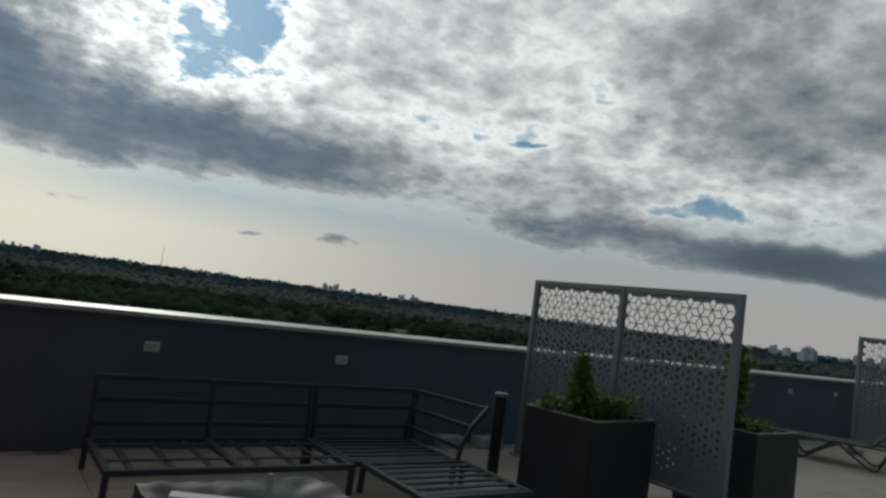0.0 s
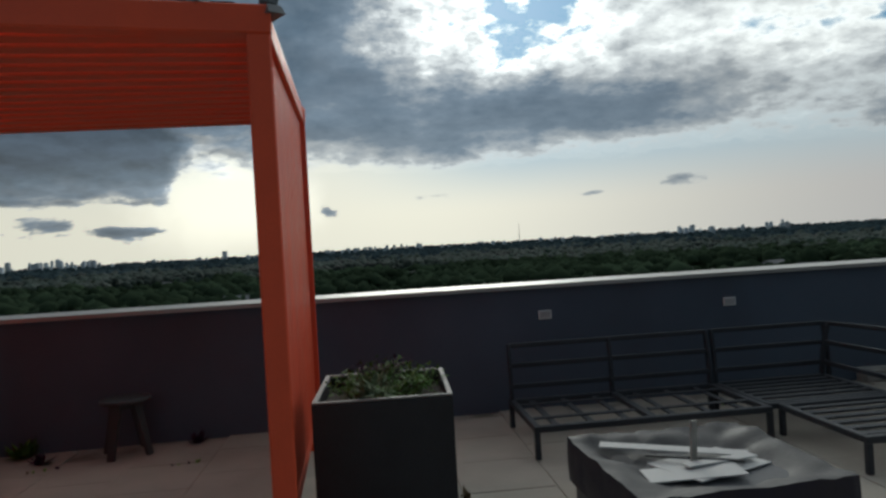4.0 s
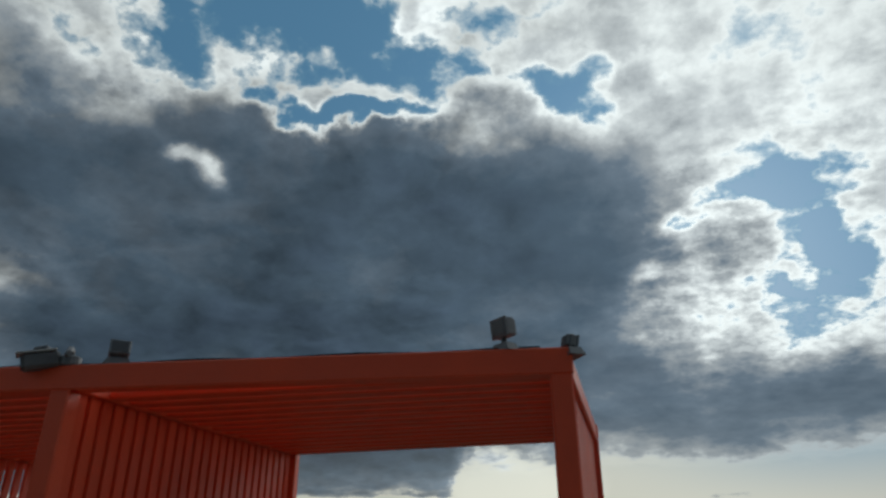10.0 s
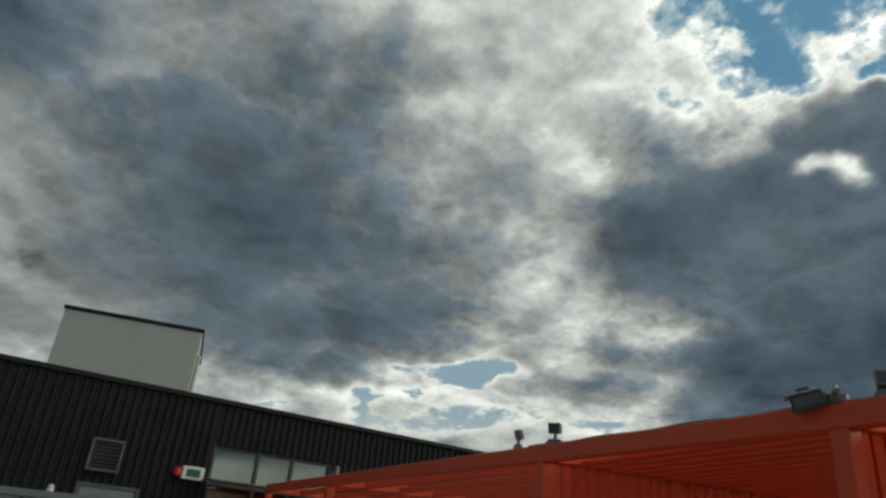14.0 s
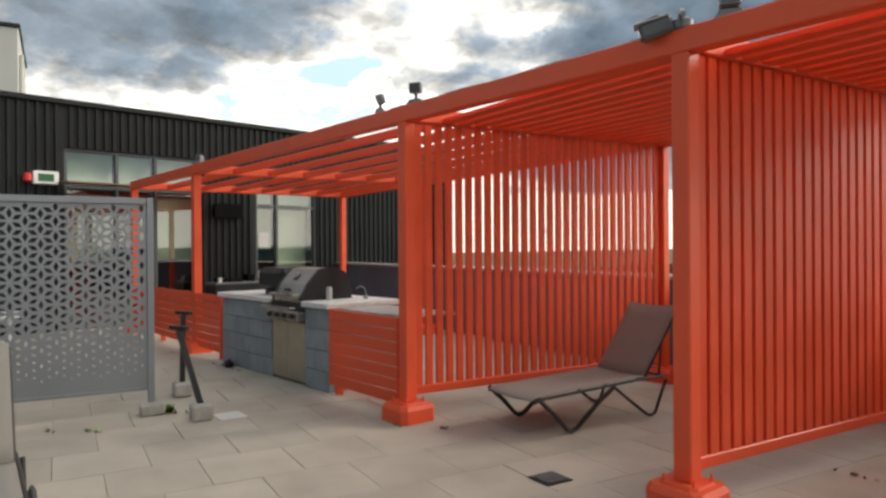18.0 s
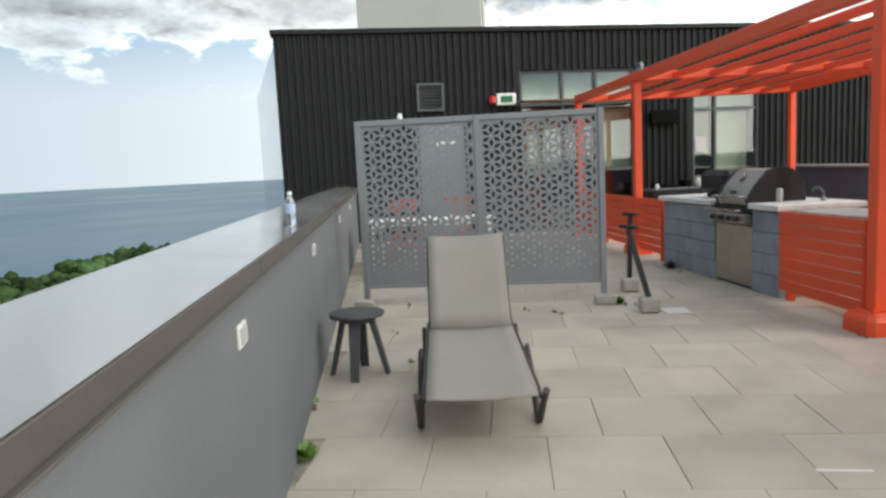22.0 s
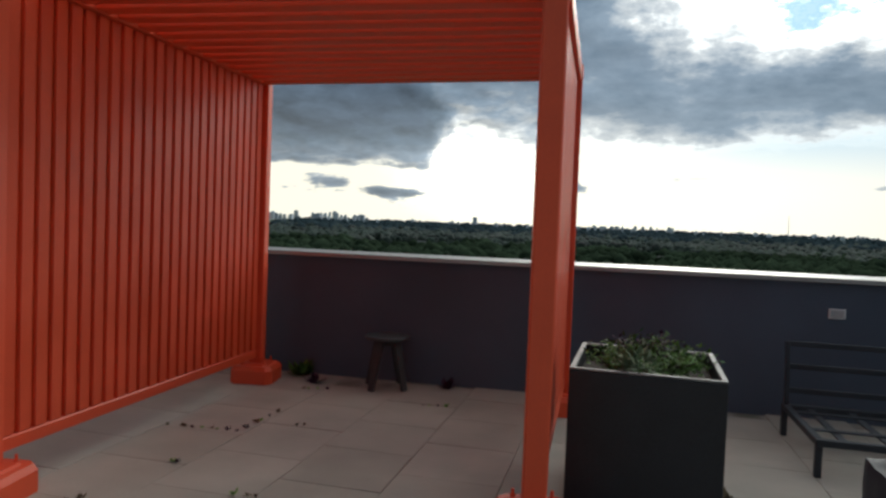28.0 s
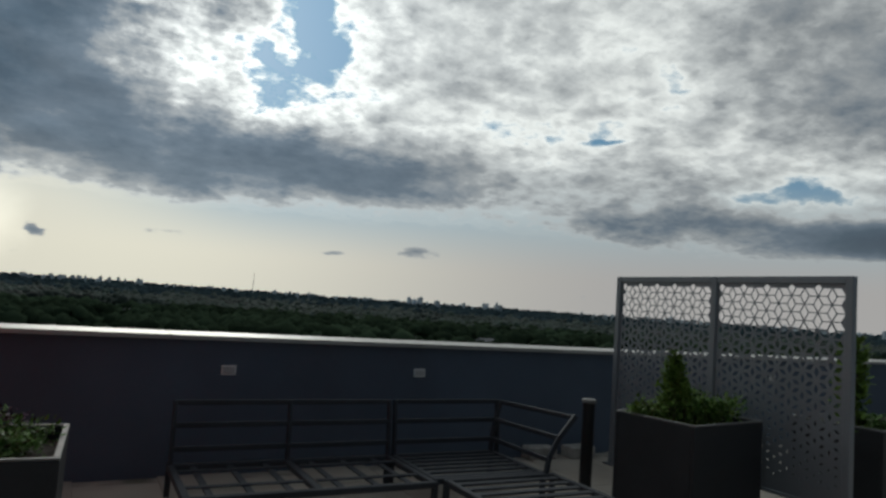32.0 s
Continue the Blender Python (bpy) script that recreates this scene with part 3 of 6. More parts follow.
rnd = random.Random(7)


# ---- the plan ----
UX, UY = 0.985, 0.172          # run of the pergola's front and of the lakeside parapet


def far_y(x):
    """Inner face of the long parapet."""
    return 6.33 + 0.025 * x


def sea_y(x):
    """Inner face of the lakeside parapet."""
    return -1.44 + 0.187 * (x + 2.9)



# floor: a dirty bed under the pavers
FX0, FX1 = -16.6, 22.0
floor = thing("floor", I4, "pale concrete pavers with weeds in the dark joints", "floor", kind="structure")
bm = bm_new()
bed = [(FX0 - 3, sea_y(FX0 - 3) - 0.15), (FX1, sea_y(FX1) - 0.15), (FX1, far_y(FX1) + 0.15), (FX0 - 3, far_y(FX0 - 3) + 0.15)]
put(bm, [(x, y, -0.35) for x, y in bed] + [(x, y, -0.012) for x, y in bed],
    [(3, 2, 1, 0), (4, 5, 6, 7), (0, 1, 5, 4), (1, 2, 6, 5), (2, 3, 7, 6), (3, 0, 4, 7)])
part("joint_bed", bm, JOINT, floor)


def parapet(name, ax, ay, bx, by, height, thick, coping_w, label, base=-1.6, slope=0.03, fascia=0.065, edge=None, face=None, flashing=0.0, sheet=None):
    """A parapet between two points of its inner face, standing to the left of the run a to b."""
    d = Vector((bx - ax, by - ay, 0))
    ln = d.length
    d.normalize()
    n = Vector((-d.y, d.x, 0))
    m = Matrix.Translation((ax, ay, 0)) @ Matrix((d, n, Vector((0, 0, 1)))).transposed().to_4x4()
    wall = thing(name, m, label, "parapet wall", kind="structure")
    bm = bm_new()
    box(bm, (ln / 2, thick / 2, (height - 0.05 + base) / 2), (ln, thick, height - 0.05 - base), 0.003)
    part("wall_face", bm, face or STUCCO, wall)
    # coping in sheets with folded edges
    k = max(1, round(ln / 3.0))
    for i in range(k):
        bm = bm_new()
        x0, x1 = ln * i / k + 0.003, ln * (i + 1) / k - 0.003
        prof = [(-0.035, height - slope), (coping_w - 0.035, height), (coping_w - 0.035, height - 0.10), (coping_w - 0.045, height - 0.10), (coping_w - 0.045, height - 0.02), (-0.025, height - slope - 0.018)]
        vs = [(x, y, z) for x in (x0, x1) for y, z in prof]
        n6 = len(prof)
        put(bm, vs, [(j, (j + 1) % n6, n6 + (j + 1) % n6, n6 + j) for j in range(n6)] + [tuple(range(n6))[::-1], tuple(range(n6, 2 * n6))])
        bmesh.ops.recalc_face_normals(bm, faces=bm.faces[:])
        part("coping_sheet", bm, sheet or COPING, wall, "folded metal coping sheet")
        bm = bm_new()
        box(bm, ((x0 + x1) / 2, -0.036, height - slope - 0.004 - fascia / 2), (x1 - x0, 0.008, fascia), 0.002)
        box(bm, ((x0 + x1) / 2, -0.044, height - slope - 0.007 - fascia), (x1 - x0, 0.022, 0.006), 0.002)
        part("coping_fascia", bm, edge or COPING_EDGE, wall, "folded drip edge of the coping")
        if flashing:
            part("flashing_strip", box(bm_new(), ((x0 + x1) / 2, -0.011, height - slope - 0.012 - fascia - flashing / 2), (x1 - x0, 0.018, flashing), 0.003), FLASHING, wall, "pale grey flashing strip under the coping")
    return wall, m, ln


wall_far, M_FAR, L_FAR = parapet("wall_north", FX0, far_y(FX0), 22.0, far_y(22.0), 1.17, 0.26, 0.36, "long grey stucco parapet tinted for its blue shade, bright metal coping", slope=0.012, fascia=0.026, edge=COPING_DULL, face=STUCCO_SHADE, sheet=COPING_DULL)
wall_sea, M_SEA, L_SEA = parapet("wall_lakeside", 6.0, sea_y(6.0), -14.05, sea_y(-14.05), 1.195, 0.30, 0.44, "grey stucco parapet with a wide shiny metal coping", flashing=0.03)
wall_back, _, _ = parapet("wall_behind", 22.0, far_y(22.0), 22.0, sea_y(6.0), 1.18, 0.26, 0.36, "grey stucco parapet closing the terrace")
wall_south, _, _ = parapet("wall_south", 22.0, sea_y(6.0), 6.0, sea_y(6.0), 1.16, 0.26, 0.36, "grey stucco parapet closing the terrace")


def wall_lamp(m, label):
    t = thing("wall_lamp", m, label, "step light", "parapet step lights")
    bm = bm_new()
    box(bm, (0, -0.006, 0), (0.125, 0.012, 0.082), 0.004)
    part("cover_plate", bm, WHITE, t, "white plastic cover plate")
    part("lens", box(bm_new(), (0, -0.0145, 0), (0.10, 0.006, 0.058), 0.0028), CAMWHITE, t, "weathered pale lens")
    return t


lamp0 = wall_lamp(M_FAR @ pose(17.0 + 1.3, -0.0005, 0.87), "white plastic step light set in the grey parapet")
for x in (7.26, 9.1, 10.95, 12.8, 14.6, 16.5, 18.4):
    copy_thing(lamp0, M_FAR @ pose((x - FX0) * 1.001, -0.0005, 0.87))
copy_thing(lamp0, M_FAR @ pose((3.555 - FX0) * 1.001, -0.0005, 0.87))
lamp0.matrix_basis = M_FAR @ pose((1.70 - FX0) * 1.001, -0.0005, 0.87)
for s in (8.46, 11.05, 14.19, 17.0):
    copy_thing(lamp0, M_SEA @ pose(s, -0.0005, 0.93))

# ---- penthouse floor with black corrugated walls ----
PN = Vector((-math.sin(radians(105)), math.cos(radians(105)), 0))
PT = Vector((math.cos(radians(105)), math.sin(radians(105)), 0))
FOOT = Vector((-0.1, -0.3, 0)) + 14.3 * PN
M_B = Matrix.Translation(FOOT) @ Matrix((PT, PN, Vector((0, 0, 1)))).transposed().to_4x4()   # x along the face, y into the building
B0, B1, BTOP = -0.97, 14.4, 4.25
house = thing("penthouse", M_B, "single-storey penthouse clad in black corrugated steel with glazed openings", "building", kind="structure")


def corrugated(x0, x1, z0, z1, name="corrugated_wall"):
    """Standing ribs over a flat pan, closed behind."""
    bm = bm_new()
    pitch, rib, dep = 0.155, 0.066, 0.042
    pts, x = [(x0, 0.0)], x0
    while x + pitch < x1:
        pts += [(x + pitch - rib - 0.02, 0.0), (x + pitch - rib, -dep), (x + pitch - 0.02, -dep), (x + pitch, 0.0)]
        x += pitch
    pts.append((x1, 0.0))
    lo = [bm.verts.new((a, b, z0)) for a, b in pts]
    hi = [bm.verts.new((a, b, z1)) for a, b in pts]
    for i in range(len(pts) - 1):
        bm.faces.new((lo[i], lo[i + 1], hi[i + 1], hi[i]))
    back = [bm.verts.new(p) for p in ((x0, 0.2, z0), (x1, 0.2, z0), (x1, 0.2, z1), (x0, 0.2, z1))]
    bm.faces.new(back[::-1])
    bm.faces.new((lo[0], hi[0], back[3], back[0])), bm.faces.new((lo[-1], back[1], back[2], hi[-1]))
    bm.faces.new([*hi, back[2], back[3]])
    bm.faces.new([*lo[::-1], back[0], back[1]])
    return part(name, bm, CORRUG, house, "black ribbed steel cladding")


W0, W1, D0, D1, WTOP = 4.08, 6.7, 8.05, 9.7, 3.45
corrugated(B0, W0, -1.5, BTOP)
corrugated(W0, D1, WTOP, BTOP)
corrugated(W1, D0, -0.01, WTOP)
corrugated(D1, B1, -1.5, BTOP)
bm = bm_new()
box(bm, ((B0 + B1) / 2, 0.12, BTOP + 0.05), (B1 - B0 + 0.1, 0.42, 0.10), 0.01)
part("roof_edge", bm, CORRUG, house, "black metal roof edge")
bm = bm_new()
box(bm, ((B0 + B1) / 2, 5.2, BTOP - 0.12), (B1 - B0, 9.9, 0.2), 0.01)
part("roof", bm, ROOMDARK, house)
bm = bm_new()
box(bm, (0.1, 5.0, 1.3), (0.2, 9.95, 5.7), 0.01, pose(B0, 0.22, 0, 0, 0, 7.4))
part("side_wall", bm, SIDEGLASS, house, "pale mirror-glazed side wall reflecting the lake")
bm = bm_new()
box(bm, (B1 - 0.1, 5.2, 1.3), (0.2, 9.95, 5.7), 0.01)
part("side_wall", bm, PALE, house, "pale panelled side wall")
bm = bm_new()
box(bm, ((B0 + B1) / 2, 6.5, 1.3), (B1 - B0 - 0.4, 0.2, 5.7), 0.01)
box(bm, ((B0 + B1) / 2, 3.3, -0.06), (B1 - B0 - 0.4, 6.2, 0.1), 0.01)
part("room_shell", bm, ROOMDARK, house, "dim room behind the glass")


def glazing(x0, x1, z0, z1, uprights, rails, sky_panels=()):
    w = part("window", None or mesh_of("window", box(bm_new(), ((x0 + x1) / 2, 0.10, z0 + 0.03), (x1 - x0, 0.12, 0.06), 0.004), WINFRAME), None, house, "dark-framed full-height glazing")
    for x in (x0 + 0.03, *uprights, x1 - 0.03):
        part("mullion", box(bm_new(), (x, 0.10, (z0 + z1) / 2), (0.06, 0.12, z1 - z0), 0.004), WINFRAME, w)
    for z in (*rails, z1 - 0.03):
        part("transom", box(bm_new(), ((x0 + x1) / 2, 0.10, z), (x1 - x0 - 0.12, 0.10, 0.06), 0.004), WINFRAME, w)
    xs, zs = [x0 + 0.06, *uprights, x1 - 0.06], [z0 + 0.06, *rails, z1 - 0.06]
    for a, b in zip(xs, xs[1:]):
        for c, d in zip(zs, zs[1:]):
            p = part("pane", box(bm_new(), ((a + b) / 2, 0.11, (c + d) / 2), (b - a, 0.012, d - c), 0.001), GLASS, w)
            p.visible_shadow = False
    # added flat panels imitate pale sky reflected in the panes
    for a, b, c, d in sky_panels:
        part("blind", box(bm_new(), ((a + b) / 2, 0.22, (c + d) / 2), (b - a, 0.01, d - c), 0.001), SKYPANEL, w, "pale panel standing for the sky's reflection")
    return w


glazing(W0, W1, 0.0, WTOP, (5.04, 5.80), (1.28, 2.72), ((4.15, 5.0, 2.78, 3.4), (5.08, 5.76, 2.78, 3.4), (5.84, 6.64, 2.78, 3.4), (4.15, 5.0, 1.2, 2.6), (5.84, 6.64, 1.3, 2.6)))
glazing(D0, D1, 0.0, 2.95, (8.62,), (1.0, 2.50), ((8.74, 9.5, 1.06, 2.44), (8.15, 8.55, 1.5, 2.44), (8.70, 9.6, 2.56, 2.88), (8.12, 8.55, 2.56, 2.88)))
corrugated(D0, D1, 2.951, WTOP - 0.001)
bm = bm_new()
for i in range(9):
    box(bm, ((W0 + W1) / 2, -0.75 + i * 0.075, 2.74 + i * 0.004), (W1 - W0 + 0.3, 0.07, 0.035), 0.004)
part("canopy", bm, TIMBER, house, "brown boarded canopy over the glazing")

vent = thing("wall_vent", M_B @ pose(2.13, -0.05, 2.94), "square grey louvred vent on the black wall", "vent")
for sx, sz, wx, wz in ((-0.26, 0, 0.05, 0.57), (0.26, 0, 0.05, 0.57), (0, 0.26, 0.47, 0.05), (0, -0.26, 0.47, 0.05)):
    part("frame", box(bm_new(), (sx, -0.03, sz), (wx, 0.09, wz), 0.004), WINFRAME, vent)
part("backing", box(bm_new(), (0, 0.012, 0), (0.48, 0.02, 0.48), 0.002), BLACK, vent)
sl = mesh_of("slat", box(bm_new(), (0, 0, 0), (0.47, 0.012, 0.05), 0.003, pose(0, 0, 0, 40)), WINFRAME)
for k in range(7):
    part("slat", sl, None, vent).location = (0, -0.03, -0.2 + k * 0.066)

sign = thing("emergency_light", M_B @ pose(3.685, -0.05, 2.845), "white emergency light box with a red beacon on the wall", "emergency light")
part("housing", box(bm_new(), (0.05, -0.06, 0), (0.42, 0.12, 0.24), 0.015), WHITE, sign)
part("red_beacon", lathe(bm_new(), (-0.24, -0.06, -0.08), [(0.05, 0), (0.075, 0.02), (0.075, 0.13), (0.03, 0.16)], 14), RED, sign, "red beacon dome")
for dx in (0.05,):
    part("lamp_window", box(bm_new(), (dx, -0.122, 0), (0.26, 0.008, 0.14), 0.004), EXITGREEN, sign, "dark green panel")

tv = thing("outdoor_screen", M_B @ pose(7.33, -0.1, 2.36), "small black outdoor screen hung on the cladding", "screen")
part("panel", box(bm_new(), (0, -0.02, 0), (0.68, 0.06, 0.30), 0.006), INK, tv)
part("bracket", box(bm_new(), (0, 0.05, 0), (0.2, 0.09, 0.2), 0.004), BLACK, tv)

bm = bm_new()
lathe(bm, (0, 0, 0), [(0.05, 0), (0.05, 2.1), (0.075, 2.12), (0.075, 2.2), (0.03, 2.24)], 14)
nt = solo("paper_notice", box(bm_new(), (0, 0, 0), (0.26, 0.004, 0.34), 0.001), WHITEBOARD, "white paper notice stuck on the glass door", "notice")
nt.matrix_world = M_B @ pose(8.30, 0.095, 1.72)
door_1 = thing("door_1", M_B @ pose(2.33, -0.05, 0), "pale grey steel door in the black cladding with a white bar", "door", kind="structure")
part("leaf", box(bm_new(), (0, -0.02, 1.2), (0.94, 0.05, 2.36), 0.006), DOORGREY, door_1)
for dx in (-0.51, 0.51):
    part("jamb", box(bm_new(), (dx, -0.02, 1.225), (0.07, 0.08, 2.45), 0.004), WINFRAME, door_1)
part("head", box(bm_new(), (0, -0.02, 2.415), (0.948, 0.08, 0.07), 0.004), WINFRAME, door_1)
part("bar", box(bm_new(), (0.1, -0.055, 1.98), (0.42, 0.02, 0.07), 0.004), WHITE, door_1, "white bar")
flue = solo("flue_pipe", bm, BLACK, "black flue pipe standing before the black wall", "flue")
flue.matrix_world = M_B @ pose(0.85, -0.6, 0.0)

# plant room above
plant = thing("plant_room", M_B @ pose(0, 0, 0), "pale rendered plant room on the penthouse roof", "building", kind="structure")
M_PL = pose(4.25, 4.0, 0, 0, 0, -15)
part("wall", box(bm_new(), (-1.68, 2.0, 5.42), (3.36, 4.0, 2.5), 0.02, M_PL), PALE, plant)
part("cap", box(bm_new(), (-1.68, 2.0, 6.715), (3.44, 4.08, 0.09), 0.01, M_PL), CORRUG, plant, "dark metal cap")
part("downpipe", tube(bm_new(), [tuple(M_PL @ Vector((0.05, 0.25, z))) for z in (4.25, 6.1)], 0.05, 8), PALE, plant, "pale downpipe")


# ---- pergola ----
E_ = Vector((-0.36, 3.45, 0))
U = Vector((-UX, -UY, 0))
PF = {"E": E_, "B": E_ + 2.745 * U, "C": E_ + 5.46 * U, "D": E_ + 10.7 * U, "F": E_ + 13.9 * U}
PB = {"E": Vector((-0.42, 5.78, 0)), "B": Vector((-3.14, 5.78, 0)), "C": Vector((-5.80, 5.76, 0)), "F": Vector((-14.47, 5.29, 0)), "D": Vector((-11.0, 5.48, 0))}
ZB0, ZB1 = 2.63, 2.77
pergola = thing("pergola", I4, "long orange-red steel pergola with slatted side screens and slatted roof bays", "pergola")
UM = Matrix.Rotation(math.atan2(UY, UX), 4, "Z")


def footing_mesh():
    bm = bm_new()
    prof = [(0.185, 0.0), (0.185, 0.115), (0.165, 0.15), (0.125, 0.15), (0.118, 0.166)]
    rings = []
    for r, z in prof:
        ch = r * 0.25
        rings.append([bm.verts.new((a, b, z)) for a, b in ((-r + ch, -r), (r - ch, -r), (r, -r + ch), (r, r - ch), (r - ch, r), (-r + ch, r), (-r, r - ch), (-r, -r + ch))])
    for u, v in zip(rings, rings[1:]):
        for k in range(8):
            bm.faces.new((u[k], u[(k + 1) % 8], v[(k + 1) % 8], v[k]))
    bm.faces.new(rings[0][::-1]), bm.faces.new(rings[-1])
    return mesh_of("footing", bm, ORANGE)


FOOT_ME = footing_mesh()
POST_ME = mesh_of("post", box(bm_new(), (0, 0, (0.166 + ZB0) / 2), (0.115, 0.115, ZB0 - 0.166), 0.008), ORANGE)
POST_TALL_ME = mesh_of("post", box(bm_new(), (0, 0, (0.166 + ZB0 + 0.034) / 2), (0.115, 0.115, ZB0 + 0.034 - 0.166), 0.008), ORANGE)
BOLT_ME = mesh_of("bolt", lathe(bm_new(), (0, 0, 0), [(0.012, 0), (0.012, 0.014), (0.008, 0.016), (0.008, 0.04)], 6), ORANGE)
for row in (PF, PB):
    for key, p in row.items():
        m = Matrix.Translation(p) @ UM
        ft = part("footing", FOOT_ME, None, pergola, "chamfered concrete footing painted orange")
        ft.matrix_local = m
        po = part("post", POST_TALL_ME if row is PB and key in "EB" else POST_ME, None, pergola)
        po.matrix_local = m
        for sx in (-1, 1):
            for sy in (-1, 1):
                bo = part("bolt", BOLT_ME, None, ft)
                bo.location = (sx * 0.095, sy * 0.095, 0.164)


def bar(name, p, q, w, h, parent=pergola, label=""):
    return part(name, beam_box(bm_new(), p, q, w, h, 0.008), ORANGE, parent, label)


zc = (ZB0 + ZB1) / 2
fE, fB, fC, fD, fF = (PF[k] for k in "EBCDF")
bE, bB, bC, bD, bF = (PB[k] for k in "EBCDF")
Z = lambda v, z: (v.x, v.y, z)
bar("front_beam", Z(fE - U * 0.065, zc), Z(fF + U * 0.065, zc), 0.115, ZB1 - ZB0)
bar("back_beam", Z(bE + Vector((0.065, 0, 0)), zc + 0.0175), Z(bB, zc + 0.0175), 0.10, ZB1 - ZB0 - 0.035)
bar("back_beam", Z(bB + Vector((-0.002, 0, 0)), zc), Z(bC, zc), 0.10, ZB1 - ZB0)
bar("back_beam", Z(bC + Vector((-0.002, 0, 0)), zc), Z(bF, zc), 0.10, ZB1 - ZB0)
for a, b in ((fE, bE), (fB, bB), (fC, bC), (fD, bD), (fF, bF)):
    d = (b - a).normalized()
    bar("cross_beam", Z(a + d * 0.068, zc), Z(b - d * 0.052, zc), 0.11, ZB1 - ZB0 - 0.012)


def side_screen(a, b, count, pitch_label, wide=0.06, double=False, gap_at=-1):
    """Upright flat tubes between a top and a bottom rail, from the front post to the back post; a double one has a second, staggered row behind."""
    d = (b - a)
    ln = d.length
    d.normalize()
    panel = bar("slat_panel", Z(a + d * 0.06, 0.252), Z(b - d * 0.06, 0.252), 0.06, 0.075, label=pitch_label)
    m = Matrix((d, Vector((-d.y, d.x, 0)), Vector((0, 0, 1)))).transposed().to_4x4()
    me = mesh_of("slat", box(bm_new(), (0, 0, (0.2905 + ZB0 + 0.005) / 2), (wide, 0.024 if double else 0.034, ZB0 + 0.005 - 0.2905), 0.004), ORANGE)
    pitch = (ln - 0.22) / (count - 1)
    for i in range(count):
        o = part("slat", me, None, panel)
        o.matrix_local = Matrix.Translation(Z(a + d * (0.11 + pitch * i), 0)) @ m @ pose(0, -0.0125 if double else 0, 0)
        if double and i < count - 1:
            o = part("slat", me, None, panel)
            o.matrix_local = Matrix.Translation(Z(a + d * (0.11 + pitch * (i + (0.74 if i == gap_at else 0.5))), 0)) @ m @ pose(0, 0.0125, 0)
    return panel


side_screen(fB, bB, 25, "close-boarded side screen of upright orange tubes", 0.076, True, 1)
side_screen(fC, bC, 29, "side screen of upright orange tubes", 0.071)
side_screen(fE, bE, 22, "close-boarded side screen of upright orange tubes", 0.076, True)


def roof_bay(a0, b0, a1, b1, count, first0, first1):
    """Roof tubes that run from cross beam to cross beam, leaving a narrow wedge open along the front beam."""
    for i in range(count):
        f_ = i / (count - 1)
        p, q = a0.lerp(b0, first0 + (0.97 - first0) * f_), a1.lerp(b1, first1 + (0.97 - first1) * f_)
        d = (q - p).normalized()
        bar("roof_slat", Z(p + d * 0.056, ZB0 + 0.032), Z(q - d * 0.056, ZB0 + 0.032), 0.118, 0.04)


roof_bay(fE, bE, fB, bB, 14, 0.045, 0.115)
roof_bay(fB, bB, fC, bC, 16, 0.03, 0.12)
for k in (1 / 7, 2 / 7, 3 / 7, 4 / 7, 5 / 7, 6 / 7):
    p, q = fC.lerp(bC, k), fF.lerp(bF, k)
    d = (q - p).normalized()
    bar("rafter", Z(p + d * 0.057, zc - 0.01), Z(q - d * 0.057, zc - 0.01), 0.07, 0.09)

# low slatted fence and box under the pergola's front
def slat_fence(name, a, b, label, legs):
    t = thing(name, I4, label, "low fence")
    d = (b - a).normalized()
    for z in [0.155 + 0.113 * i for i in range(7)]:
        part("board", beam_box(bm_new(), Z(a, z), Z(b, z), 0.022, 0.103, 0.004), ORANGE, t)
    for s in legs:
        p = a.lerp(b, s)
        part("leg", box(bm_new(), (p.x + 0.052 * d.y, p.y + 0.052 * abs(d.x) + 0.01, 0.44), (0.07, 0.07, 0.88), 0.004), ORANGE, t)
    return t


slat_fence("low_fence", fF + Vector((0.12, -0.03, 0)), fD - U * 1.0 + Vector((0, -0.03, 0)), "low orange fence of horizontal slats beside the counter", (0.03, 0.35, 0.62, 0.97))
CF0, CF1 = Vector((-9.76, 1.74, 0)), Vector((-7.12, 2.28, 0))
slat_fence("slatted_box", CF1 + Vector((0.02, 0.0, 0)), Vector((-5.90, 2.50, 0)), "orange horizontal-slatted cupboard front at the end of the counter", (0.06, 0.94))
bx = new("board", mesh_of("board", beam_box(bm_new(), (-7.06, 2.66, 0.885), (-5.93, 2.86, 0.885), 0.62, 0.02, 0.004), CONCRETE))
tagged(bx, "grey board top over the slatted cupboard", "board")


